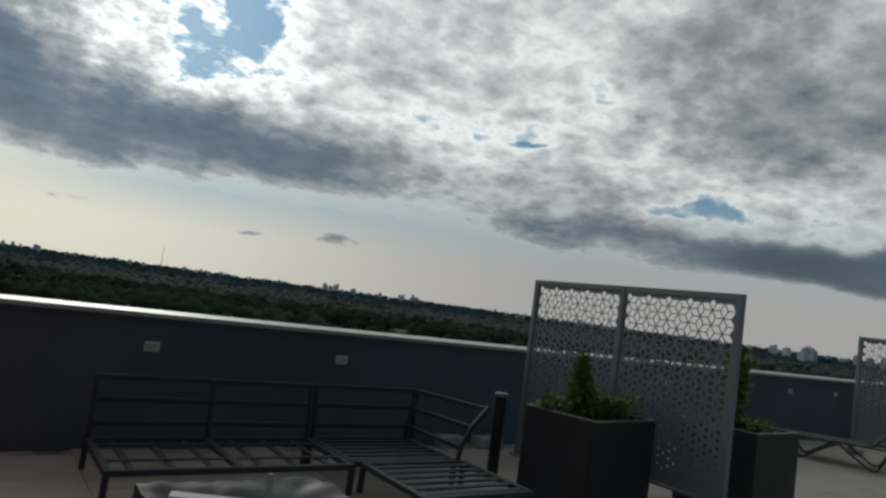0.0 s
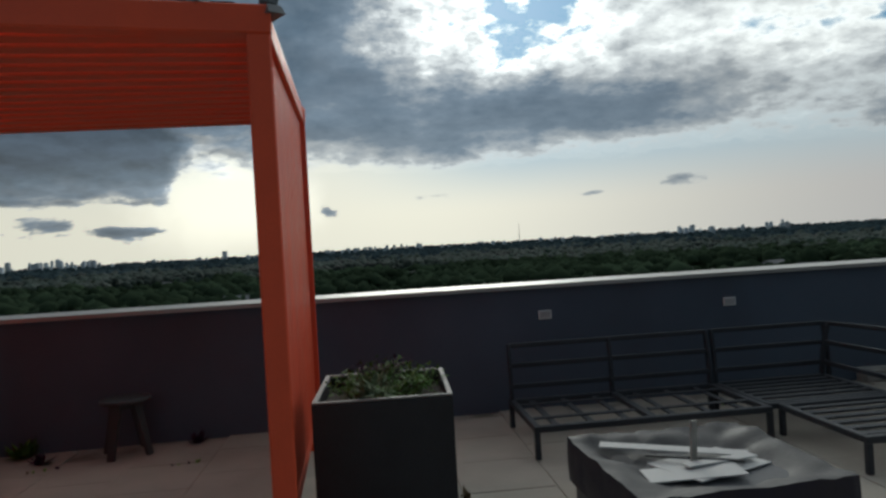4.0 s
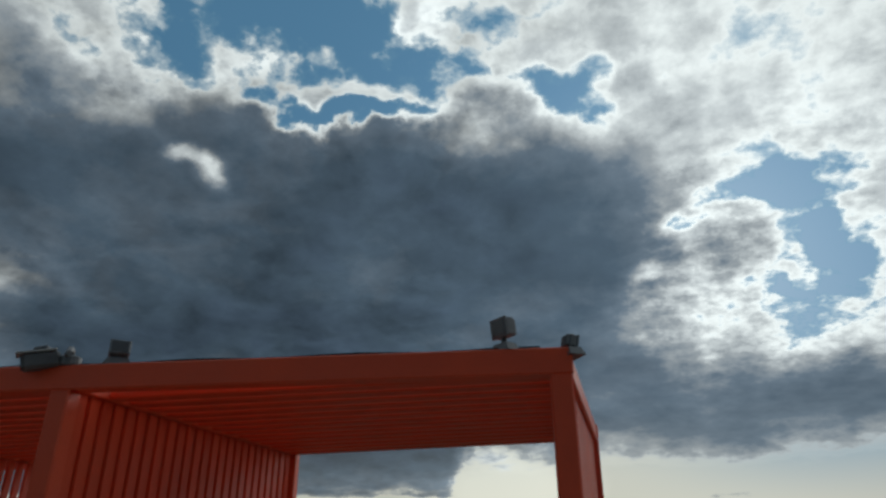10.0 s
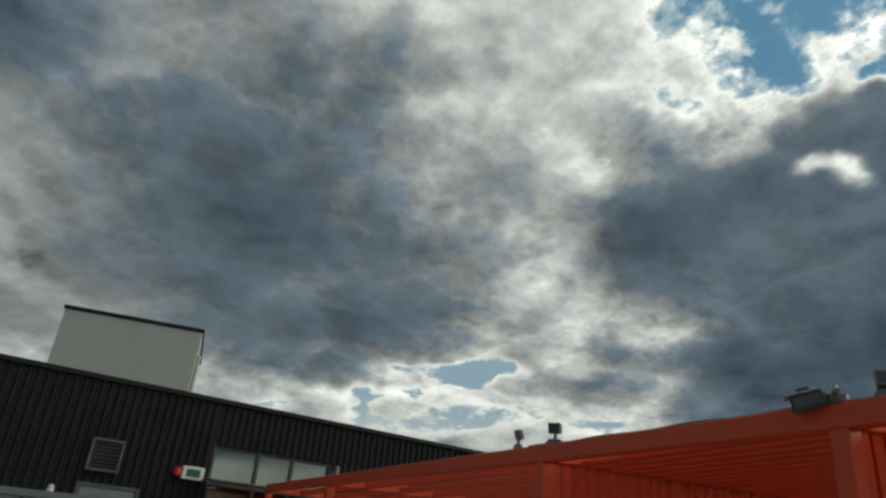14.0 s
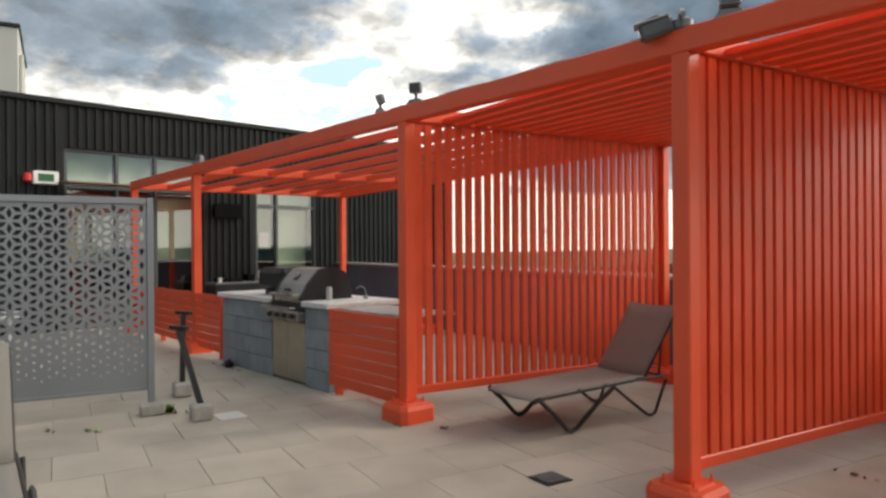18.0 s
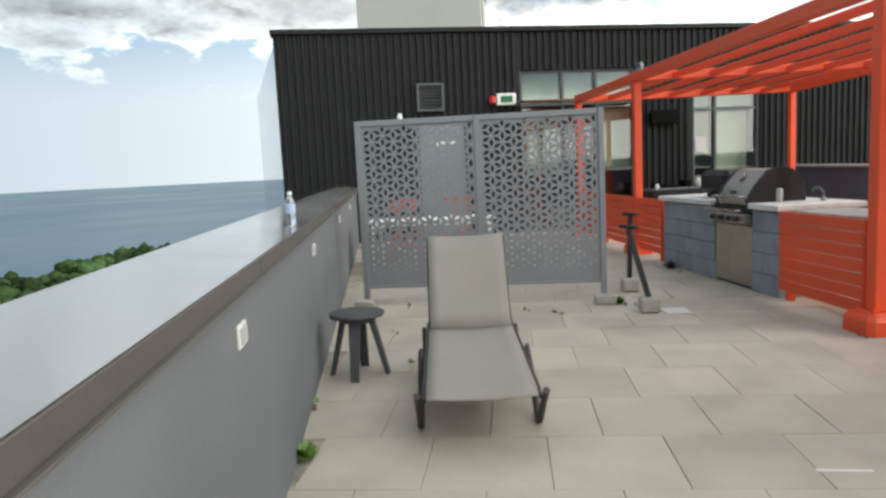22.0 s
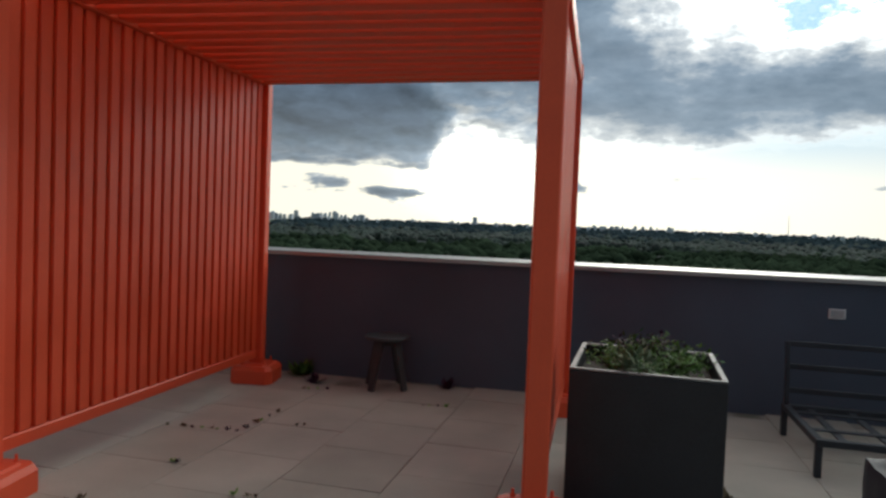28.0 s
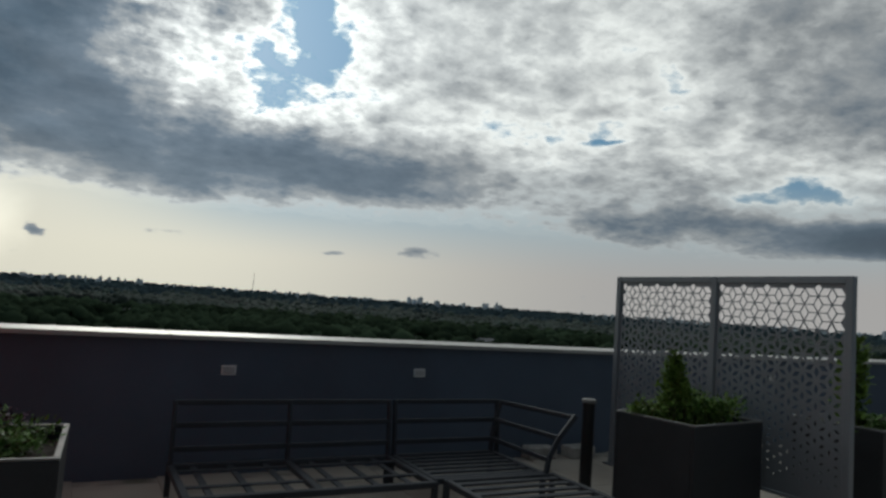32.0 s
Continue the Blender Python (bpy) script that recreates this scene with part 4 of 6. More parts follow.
# ---- floodlights on the beam ----
def floodlight(m, label, tilt=20.0, size=0.12, lens=None, lift=0.0):
    t = thing("floodlight", m, label, "floodlight", "floodlights on the pergola")
    bm = bm_new()
    put(bm, [(-0.08, -0.045, 0), (0.08, -0.045, 0), (0.08, 0.045, 0), (-0.08, 0.045, 0), (-0.052, -0.034, 0.046), (0.052, -0.034, 0.046), (0.052, 0.034, 0.046), (-0.052, 0.034, 0.046)], [(3, 2, 1, 0), (4, 5, 6, 7), (0, 1, 5, 4), (1, 2, 6, 5), (2, 3, 7, 6), (3, 0, 4, 7)])
    part("foot_plate", bm, LAMPGREY, t)
    part("knuckle", lathe(bm_new(), (0, 0, 0.028), [(0.016, 0), (0.018, 0.01), (0.014, 0.03 + lift)], 10), LAMPGREY, t)
    head = pose(0, 0, 0.045 + lift + size * 0.45, tilt)
    body = part("head", box(bm_new(), (0, 0, 0), (size, size * 0.55, size * 0.86), 0.010, head), LAMPGREY, t)
    part("bezel", box(bm_new(), (0, -size * 0.29, 0), (size * 1.04, 0.014, size * 0.9), 0.004, head), LAMPGREY, body)
    part("lens", box(bm_new(), (0, -size * 0.29 - 0.006, 0), (size * 0.84, 0.008, size * 0.70), 0.003, head), lens or LAMPFACE, body)
    for k in range(5):
        part("fin", box(bm_new(), (-size * 0.36 + k * size * 0.18, size * 0.30, 0), (0.006, 0.02, size * 0.7), 0.001, head), LAMPGREY, body)
    return t


def on_beam(s, off=0.0, rz=0.0):
    p = E_ + U * s
    return pose(p.x, p.y + off, ZB1, 0, 0, math.degrees(math.atan2(UY, UX)) + rz)


LAB = "grey floodlight clamped on top of the orange beam"
floodlight(on_beam(-0.06, 0.0, 115) @ pose(0, 0, -0.045), "small grey floodlight with a pale lens at the beam's end", 12, 0.085, LENS_PALE)
floodlight(on_beam(0.29, 0.02, -48), LAB, 8, 0.122, lift=0.035)
floodlight(on_beam(2.49, 0.02, 35), LAB, -25, 0.108)
floodlight(on_beam(2.97, 0.04, -15), LAB, 0, 0.10)
floodlight(on_beam(5.34, 0.02, 30), LAB, 5, 0.105, lift=0.05)
floodlight(on_beam(5.89, 0.02, -40), LAB, 15, 0.10, lift=0.05)
floodlight(on_beam(10.6, 0.02, 20), LAB, 5, 0.10)
cc = thing("beam_camera", on_beam(2.82, -0.03, -55), "weathered grey security camera with conduit on the beam", "camera")
cm = pose(0, -0.02, 0.01, 14, 0, 0)
part("housing", box(bm_new(), (0.02, -0.05, 0.018), (0.11, 0.19, 0.09), 0.016, cm), CAMDARK, cc)
part("visor", box(bm_new(), (0.02, -0.07, 0.068), (0.122, 0.20, 0.010), 0.004, cm), CAMWHITE, cc, "pale sun visor")
part("lens_window", box(bm_new(), (0.02, -0.147, 0.016), (0.085, 0.006, 0.070), 0.002, cm), LAMPFACE, cc, "dark lens window")
part("junction_box", lathe(bm_new(), (0.03, 0.07, -0.002), [(0.055, 0), (0.06, 0.01), (0.06, 0.05), (0.045, 0.06)], 16), LAMPGREY, cc)
part("conduit", tube(bm_new(), [(0.03, 0.07, 0.05), (0.05, 0.07, 0.085), (0.10, 0.06, 0.085), (0.15, 0.055, 0.055), (0.19, 0.05, 0.03), (0.24, 0.06, 0.025)], 0.016, 8), LAMPGREY, cc, "bent grey conduit")
cab = new("lamp_cable", mesh_of("lamp_cable", tube(bm_new(), [Z(E_ + U * s, ZB1 + 0.012 + 0.006 * math.sin(s * 7)) for s in [0.1 + 0.2 * i for i in range(29)]], 0.008, 6), BLACK))
tagged(cab, "thin black cable lying along the beam", "cable")


# ---- perforated privacy screens ----
def perforated(w, h, a, open_top, t=0.004):
    """A sheet of rhombic cells whose holes shrink from the top down."""
    bm = bm_new()
    dirs = [Vector((math.cos(radians(60 * k)), math.sin(radians(60 * k)))) * a for k in range(6)]
    e1, e2 = Vector((0, a * math.sqrt(3))), Vector((a * 1.5, a * math.sqrt(3) / 2))
    clampv = lambda p: (min(max(p[0], 0), w), min(max(p[1], 0), h))
    for j in range(-1, int(w / (1.5 * a)) + 2):
        for i in range(-int(j / 2) - 2, int(h / (a * math.sqrt(3))) + 2):
            o = e1 * i + e2 * j
            for k in (0, 2, 4):
                p0, p1, p3 = o, o + dirs[k], o + dirs[(k + 1) % 6]
                p2 = p1 + dirs[(k + 1) % 6]
                q = [p0, p1, p2, p3]
                c = (p0 + p2) / 2
                if not (-a < c.x < w + a and -a < c.y < h + a):
                    continue
                out = [clampv(p) for p in q]
                if max(p[0] for p in out) - min(p[0] for p in out) < 1e-4 or max(p[1] for p in out) - min(p[1] for p in out) < 1e-4:
                    continue
                inside = 0.012 < c.x < w - 0.012 and 0.012 < c.y < h - 0.012
                z = c.y / h
                if z > 0.80 and open_top:
                    s, pinch = 0.87, 1.0
                elif z > 0.30:
                    k_ = min(1.0, (z - 0.30) / 0.52)
                    s, pinch = (0.46 + 0.36 * k_, 0.72 + 0.26 * k_) if open_top else (0.56 + 0.14 * k_, 0.74 + 0.10 * k_)
                else:
                    s, pinch = 0.16 + 0.30 * max(0.0, z - 0.06) / 0.24, 0.9
                if z < 0.07 or not inside:
                    for y in (0, t):
                        vs = [bm.verts.new((p[0], y, p[1])) for p in out]
                        if len({(round(p[0], 5), round(p[1], 5)) for p in out}) >= 3:
                            bm.faces.new(vs if y == 0 else vs[::-1])
                    continue
                # the hole is a petal: long axis kept, short axis pinched
                d0, d2 = (q[0] - c), (q[1] - c)
                long_first = d0.length > d2.length
                hole = []
                for n_, p in enumerate(q):
                    v = (p - c) * s
                    if (n_ % 2 == 1) == long_first:
                        v *= pinch
                    v = c + v
                    hole.append(Vector((min(max(v.x, 0.006), w - 0.006), min(max(v.y, 0.006), h - 0.006))))
                F = [bm.verts.new((p[0], 0, p[1])) for p in out]
                B = [bm.verts.new((p[0], t, p[1])) for p in out]
                HF = [bm.verts.new((p.x, 0, p.y)) for p in hole]
                HB = [bm.verts.new((p.x, t, p.y)) for p in hole]
                for n_ in range(4):
                    m_ = (n_ + 1) % 4
                    bm.faces.new((F[n_], F[m_], HF[m_], HF[n_]))
                    bm.faces.new((B[m_], B[n_], HB[n_], HB[m_]))
                    bm.faces.new((HF[n_], HF[m_], HB[m_], HB[n_]))
    bmesh.ops.remove_doubles(bm, verts=bm.verts[:], dist=0.0004)
    return mesh_of("perforated_panel", bm, SCREEN)


PERF = perforated(1.195, 1.70, 0.077, False)
PERF_OPEN = perforated(1.195, 1.70, 0.077, True)


def privacy_screen(m, label):
    """Origin at the floor under one end; runs along local x for 2.58 m."""
    t = thing("privacy_screen", m, label, "privacy screen", "privacy screens")
    for x in (0.03, 1.29, 2.55):
        b = 0.012 if x != 1.29 else 0.205
        part("post", box(bm_new(), (x, 0, (b + 2.0) / 2), (0.06, 0.06, 2.0 - b), 0.005), SCREEN, t)
        if x != 1.29:
            part("base_plate", box(bm_new(), (x, 0, 0.008), (0.14, 0.14, 0.016), 0.003), SCREEN, t)
            part("ballast_block", box(bm_new(), (x, -0.11, 0.052), (0.22, 0.14, 0.104), 0.015), CONCRETE, t, "mossy concrete ballast block")
    for x0 in (0.062, 1.322):
        part("top_rail", box(bm_new(), (x0 + 0.598, 0, 1.97), (1.194, 0.05, 0.06), 0.004), SCREEN, t)
        part("bottom_rail", box(bm_new(), (x0 + 0.598, 0, 0.225), (1.194, 0.03, 0.03), 0.004), SCREEN, t)
        o = part("perforated_panel", PERF, None, t, "sheet cut with a star-flower lattice of petal holes")
        o.location = (x0, -0.002, 0.241)
    return t


s1a, s1b = Vector((-7.27, -1.98, 0)), Vector((-7.22, 0.53, 0))
scr = privacy_screen(Matrix.Translation(s1a) @ Matrix.Rotation(math.atan2(s1b.y - s1a.y, s1b.x - s1a.x), 4, "Z"), "grey metal privacy screen perforated with a star-flower lattice")
for m_ in (pose(5.70, 3.39, 0, 0, 0, 90), pose(13.0, 3.06, 0, 0, 0, 90)):
    o = copy_thing(scr, m_)
    tagged(o, "grey metal privacy screen with an open rhombus lattice at its top")
    for c in o.children:
        if c.data is PERF:
            c.data = PERF_OPEN


# ---- sun loungers ----
def lounger(m, label):
    t = thing("sun_lounger", m, label, "sun lounger", "sun loungers")
    w, H = 0.30, 1.28
    seat = lambda y: 0.325 + 0.035 * min(1, max(0, (y - 0.1) / 1.1)) - (0.02 * (1 - y / 0.12) ** 2 if y < 0.12 else 0)
    back_top = (H + 0.45, 0.945)
    def sheet(pts, half):
        bm = bm_new()
        rows = []
        n = 8
        for y, z, ny, nz in pts:
            rows.append([[bm.verts.new((-half + 2 * half * i / n, y + ny * o, z - 0.012 * math.sin(math.pi * i / n) + nz * o)) for i in range(n + 1)] for o in (0.0, -0.006)])
        for a, b in zip(rows, rows[1:]):
            for i in range(n):
                bm.faces.new((a[0][i], a[0][i + 1], b[0][i + 1], b[0][i]))
                bm.faces.new((a[1][i + 1], a[1][i], b[1][i], b[1][i + 1]))
        for k in (0, -1):
            for i in range(n):
                r = rows[k]
                bm.faces.new((r[0][i], r[1][i], r[1][i + 1], r[0][i + 1]))
        for a, b in zip(rows, rows[1:]):
            for i in (0, n):
                bm.faces.new((a[0][i], b[0][i], b[1][i], a[1][i]))
        bmesh.ops.recalc_face_normals(bm, faces=bm.faces[:])
        return bm
    part("seat_sling", sheet([(y, seat(y), 0, 1) for y in (-0.02, 0.02, 0.1, 0.3, 0.6, 0.9, 1.15, H)], w - 0.012), SLING, t, "taupe mesh sling of the seat", True)
    bl = math.hypot(back_top[0] - H, back_top[1] - 0.36)
    dy, dz = (back_top[0] - H) / bl, (back_top[1] - 0.36) / bl
    part("back_sling", sheet([(H + dy * s, 0.362 + dz * s - 0.015 * math.sin(math.pi * s / bl), -dz, dy) for s in [(bl + 0.02) * i / 6 for i in range(7)]], w - 0.018), SLING, t, "taupe mesh sling of the raised back", True)
    for sx in (-1, 1):
        x = sx * w
        part("side_rail", tube(bm_new(), [(x, y, seat(y) - 0.024) for y in (0.0, 0.05, 0.1, 0.3, 0.6, 0.9, 1.2, H + 0.25)], 0.014, 8), DARKTUBE, t, "dark tube rail")
        part("back_rail", tube(bm_new(), [(x * 0.94, H + 0.02, 0.345), (x * 0.94, H + 0.02 + dy * bl * 0.5, 0.345 + dz * bl * 0.5), (x * 0.94, back_top[0] + 0.02, back_top[1] - 0.015)], 0.012, 8), DARKTUBE, t)
        part("front_leg", tube(bm_new(), [(x * 1.12, 0.03, 0.30), (x * 1.12, 0.16, 0.19), (x * 1.12, 0.31, 0.035), (x * 1.12, 0.36, 0.015), (x * 1.12, 0.42, 0.03), (x * 1.12, 0.68, 0.22), (x * 1.12, 0.84, 0.31)], 0.020, 8), DARKTUBE, t, "bent dark tube leg")
        part("rear_leg", tube(bm_new(), [(x * 1.12, 0.84, 0.325), (x * 1.12, 1.0, 0.21), (x * 1.12, 1.26, 0.03), (x * 1.12, 1.31, 0.015), (x * 1.12, 1.37, 0.03), (x * 1.12, 1.52, 0.31)], 0.014, 8), DARKTUBE, t, "bent dark tube leg")
        part("back_strut", tube(bm_new(), [(x * 0.9, 1.50, 0.335), (x * 0.9, H + 0.03 + dy * bl * 0.5, 0.325 + dz * bl * 0.5)], 0.010, 6), DARKTUBE, t)
    for y, z in ((0.10, 0.292), (H, 0.335), (1.50, 0.345)):
        part("cross_bar", tube(bm_new(), [(-w, y, z), (w, y, z)], 0.013, 8), DARKTUBE, t)
    part("back_bar", tube(bm_new(), [(-w * 0.94, back_top[0] + 0.015, back_top[1] - 0.02), (w * 0.94, back_top[0] + 0.015, back_top[1] - 0.02)], 0.014, 8), DARKTUBE, t)
    return t


LG = lounger(pose(-3.47, -0.56, 0, 0, 0, 95.5), "pale taupe mesh sun lounger with its back raised beside the parapet")
o = copy_thing(LG, pose(-4.97, 3.08, 0, 0, 0, 3.0))
tagged(o, "taupe mesh sun lounger with raised back standing under the pergola")
o = copy_thing(LG, pose(11.35, 6.0, 0, 0, 0, -160))
tagged(o, "mesh sun lounger far along the terrace, slings darkened as backlit")
# backlit shade goes into this copy's sling colour
for c in o.children_recursive:
    if c.data.materials and c.data.materials[0] is SLING:
        c.data = c.data.copy()
        c.data.materials[0] = SLING_BACKLIT


# ---- round stools ----
def stool(m, label):
    t = thing("stool", m, label, "stool", "round stools")
    part("top", lathe(bm_new(), (0, 0, 0.43), [(0.17, 0), (0.195, 0.006), (0.202, 0.02), (0.195, 0.034), (0.17, 0.038)], 28), STOOLWOOD, t, smooth=False)
    for k in range(4):
        a = radians(40 + 90 * k)
        p, q = Vector((0.10 * math.cos(a), 0.10 * math.sin(a), 0.428)), Vector((0.205 * math.cos(a), 0.205 * math.sin(a), 0.0))
        d = (q - p).normalized()
        bm = bm_new()
        s = Vector((-math.sin(a), math.cos(a), 0))
        n = s.cross(d)
        vs = []
        for c, wd, th in ((p, 0.042, 0.018), (q, 0.030, 0.015)):
            vs += [tuple(c + s * wd + n * th), tuple(c - s * wd + n * th), tuple(c - s * wd - n * th), tuple(c + s * wd - n * th)]
        vs = [(x, y, 0.0 if i > 3 else z) for i, (x, y, z) in enumerate(vs)]
        put(bm, vs, [(3, 2, 1, 0), (4, 5, 6, 7), (0, 1, 5, 4), (1, 2, 6, 5), (2, 3, 7, 6), (3, 0, 4, 7)])
        bmesh.ops.recalc_face_normals(bm, faces=bm.faces[:])
        part("leg", bm, STOOLWOOD, t)
    part("stretcher", box(bm_new(), (0, 0, 0.405), (0.17, 0.17, 0.045), 0.006), STOOLWOOD, t)
    return t


ST = stool(pose(-4.86, -1.515, 0, 0, 0, 52), "dark grey round resin stool beside the lounger")
o = copy_thing(ST, pose(-1.97, 5.98, 0, 0, 0, 30))
tagged(o, "dark grey round resin stool standing against the long parapet")


# ---- corner sofa without cushions ----
def sofa_frame(name, x0, x1, y0, y1, backs, seats, label, slats_along="x", curved_end=None):
    t = thing(name, pose((x0 + x1) / 2, (y0 + y1) / 2, 0), label, "sofa frame", "corner sofa parts")
    cx, cy = (x0 + x1) / 2, (y0 + y1) / 2
    hx, hy, ZS = (x1 - x0) / 2, (y1 - y0) / 2, 0.235
    for sx in (-1, 1):
        for sy in (-1, 1):
            part("leg", box(bm_new(), (sx * (hx - 0.02), sy * (hy - 0.02), ZS / 2 - 0.02), (0.04, 0.04, ZS - 0.04), 0.004), GRAPHITE, t)
    for sy in (-1, 1):
        part("seat_rail", box(bm_new(), (0, sy * (hy - 0.025), ZS - 0.018), (2 * hx, 0.05, 0.045), 0.005), GRAPHITE, t)
    for sx in (-1, 1):
        part("seat_rail", box(bm_new(), (sx * (hx - 0.025), 0, ZS - 0.018), (0.05, 2 * hy - 0.102, 0.045), 0.005), GRAPHITE, t)
    n = seats
    for k in range(1, n):
        x = -hx + 2 * hx * k / n
        part("seat_divider", box(bm_new(), (x, 0, ZS - 0.018), (0.06, 2 * hy - 0.102, 0.04), 0.004), GRAPHITE, t)
    for k in range(n):
        a, b = -hx + 2 * hx * k / n + 0.05, -hx + 2 * hx * (k + 1) / n - 0.05
        if slats_along == "x":
            for i in range(6):
                y = -hy + 0.12 + (2 * hy - 0.24) * i / 5
                part("slat", box(bm_new(), ((a + b) / 2, y, ZS - 0.012), (b - a, 0.06, 0.016), 0.003), GRAPHITE, t)
        else:
            for i in range(3):
                x = a + (b - a) * (i + 0.5) / 3
                part("slat", box(bm_new(), (x, 0, ZS - 0.020), (0.05, 2 * hy - 0.104, 0.014), 0.003), GRAPHITE, t)
            for i in range(2):
                y = -hy + 0.28 + (2 * hy - 0.5) * i
                part("cross_slat", box(bm_new(), ((a + b) / 2, y, ZS - 0.006), (b - a, 0.05, 0.012), 0.003), GRAPHITE, t)
    for side in backs:
        if side == "back":
            ends, axis = [-hx + 2 * hx * k / n for k in range(n)] + [hx + (0.06 if "side" in backs else 0.0)], "x"
        else:
            ends, axis = [-hy - 0.05, hy], "y"
        def at(u, z):
            lean = (0.05 if axis == "x" else 0.08 + 0.20 * (hy - u) / (2 * hy)) * ((z - 0.2) / 0.5) ** 2
            return (u, hy - 0.03 + lean, z) if axis == "x" else (hx - 0.03 + lean, u, z)
        for i, u in enumerate(ends):
            u2 = u + (0.025 if i == 0 else -0.025 if i == len(ends) - 1 else 0)
            bm = bm_new()
            for za, zb in ((0.20, 0.36), (0.36, 0.52), (0.52, 0.70)):
                beam_box(bm, at(u2, za), at(u2, zb), 0.03, 0.045, 0.004)
            part("back_post", bm, GRAPHITE, t)
        for z in (0.345, 0.52, 0.685):
            p, q = at(ends[0] + 0.03, z), at(ends[-1] - 0.03, z)
            part("back_rail", beam_box(bm_new(), p, q, 0.025, 0.04, 0.004), GRAPHITE, t)
    return t


sofa_frame("sofa_frame", 1.21, 3.02, 4.86, 5.79, ["back"], 2, "dark aluminium two-seat sofa frame without cushions along the parapet", "y")
sofa_frame("corner_sofa_frame", 3.03, 4.08, 4.945, 5.80, ["back", "side"], 1, "dark aluminium corner sofa frame with slatted seat and no cushion", "x")
sofa_frame("ottoman_frame", 3.10, 4.14, 4.0, 4.935, [], 1, "dark aluminium slatted ottoman frame without cushion", "x")

# ---- covered fire pit ----
PX0, PX1, PY0, PY1 = 1.27, 2.34, 3.10, 4.12
pit = thing("fire_pit", pose((PX0 + PX1) / 2, (PY0 + PY1) / 2, 0, 0, 0, 3), "square fire pit under a sagging grey and navy vinyl cover", "fire pit")
hx, hy = (PX1 - PX0) / 2, (PY1 - PY0) / 2
part("base", box(bm_new(), (0, 0, 0.15), (2 * hx - 0.03, 2 * hy - 0.03, 0.30), 0.012), PITBASE, pit, "grey stone base")


def cover_top(u, v):
    e = min(1 - abs(u), 1 - abs(v))
    z = 0.362 - 0.075 * min(1, max(0, e - 0.06) * 2.4) + (0.012 + 0.03 * min(1, e * 2)) * noise.noise((u * 2.2, v * 2.2, 0.3)) + 0.014 * noise.noise((u * 6, v * 5, 2.1)) + 0.03 * max(0, v - 0.35) * noise.noise((u * 9, v * 7, 5.0))
    z += 0.05 * max(0, 1 - abs(v - 0.75 + 0.2 * u) * 4) * (0.5 + 0.5 * noise.noise((u * 3, 1, 4)))
    return z


bm = bm_new()
N = 26
g = [[bm.verts.new((hx * 1.02 * (-1 + 2 * i / N), hy * 1.02 * (-1 + 2 * j / N), cover_top(-1 + 2 * i / N, -1 + 2 * j / N))) for i in range(N + 1)] for j in range(N + 1)]
for j in range(N):
    for i in range(N):
        bm.faces.new((g[j][i], g[j][i + 1], g[j + 1][i + 1], g[j + 1][i]))
part("cover_top", bm, COVER, pit, "grey wrinkled vinyl top of the cover", True)
bm = bm_new()
ringp = [(-1 + 2 * i / N, -1) for i in range(N)] + [(1, -1 + 2 * i / N) for i in range(N)] + [(1 - 2 * i / N, 1) for i in range(N)] + [(-1, 1 - 2 * i / N) for i in range(N)]
rows = []
for k in range(5):
    f_ = k / 4
    rows.append([bm.verts.new((hx * u * (1.02 + 0.03 * f_ * (1 - f_) + 0.012 * noise.noise((u * 7, v * 7, f_ * 3))), hy * v * (1.02 + 0.03 * f_ * (1 - f_) + 0.012 * noise.noise((v * 7, u * 7, f_ * 3 + 5))), (cover_top(u, v) * (1 - f_) + f_ * (0.112 + 0.014 * noise.noise((u * 2.5, v * 2.5, 7)))))) for u, v in ringp])
for a, b in zip(rows, rows[1:]):
    for i in range(len(ringp)):
        j = (i + 1) % len(ringp)
        bm.faces.new((a[i], b[i], b[j], a[j]))
bmesh.ops.recalc_face_normals(bm, faces=bm.faces[:])
part("cover_skirt", bm, COVER_DARK, pit, "navy vinyl skirt of the cover hanging in folds", True)
for (cx, cy, lx, ly, rz, tz, ry) in ((0.06, -0.02, 0.56, 0.36, 24, 0.318, 2), (-0.10, -0.16, 0.50, 0.20, -6, 0.330, -2), (-0.06, 0.17, 0.80, 0.10, -22, 0.352, 2), (0.10, -0.06, 0.44, 0.07, 12, 0.346, 1)):
    bd = solo("loose_board", box(bm_new(), (0, 0, 0), (lx, ly, 0.008), 0.002), WHITEBOARD, "loose white board lying on the cover", "board", group="boards on the cover")
    bd.matrix_world = pose((PX0 + PX1) / 2 + cx, (PY0 + PY1) / 2 + cy, tz, 0, ry, rz)
dk = solo("dark_strip", box(bm_new(), (0, 0, 0), (0.50, 0.03, 0.010), 0.002), BLACK, "dark flat strip lying across the white boards", "strip")
dk.matrix_world = pose((PX0 + PX1) / 2 - 0.02, (PY0 + PY1) / 2 - 0.01, 0.352, 0, 1, -24)
sk = solo("stake", box(bm_new(), (0, 0, 0.15), (0.035, 0.02, 0.34), 0.003), CONCRETE, "grey flat stake standing up through the boards", "stake")
sk.matrix_world = pose((PX0 + PX1) / 2 - 0.03, (PY0 + PY1) / 2 - 0.02, 0.24, 2, 1, 12)


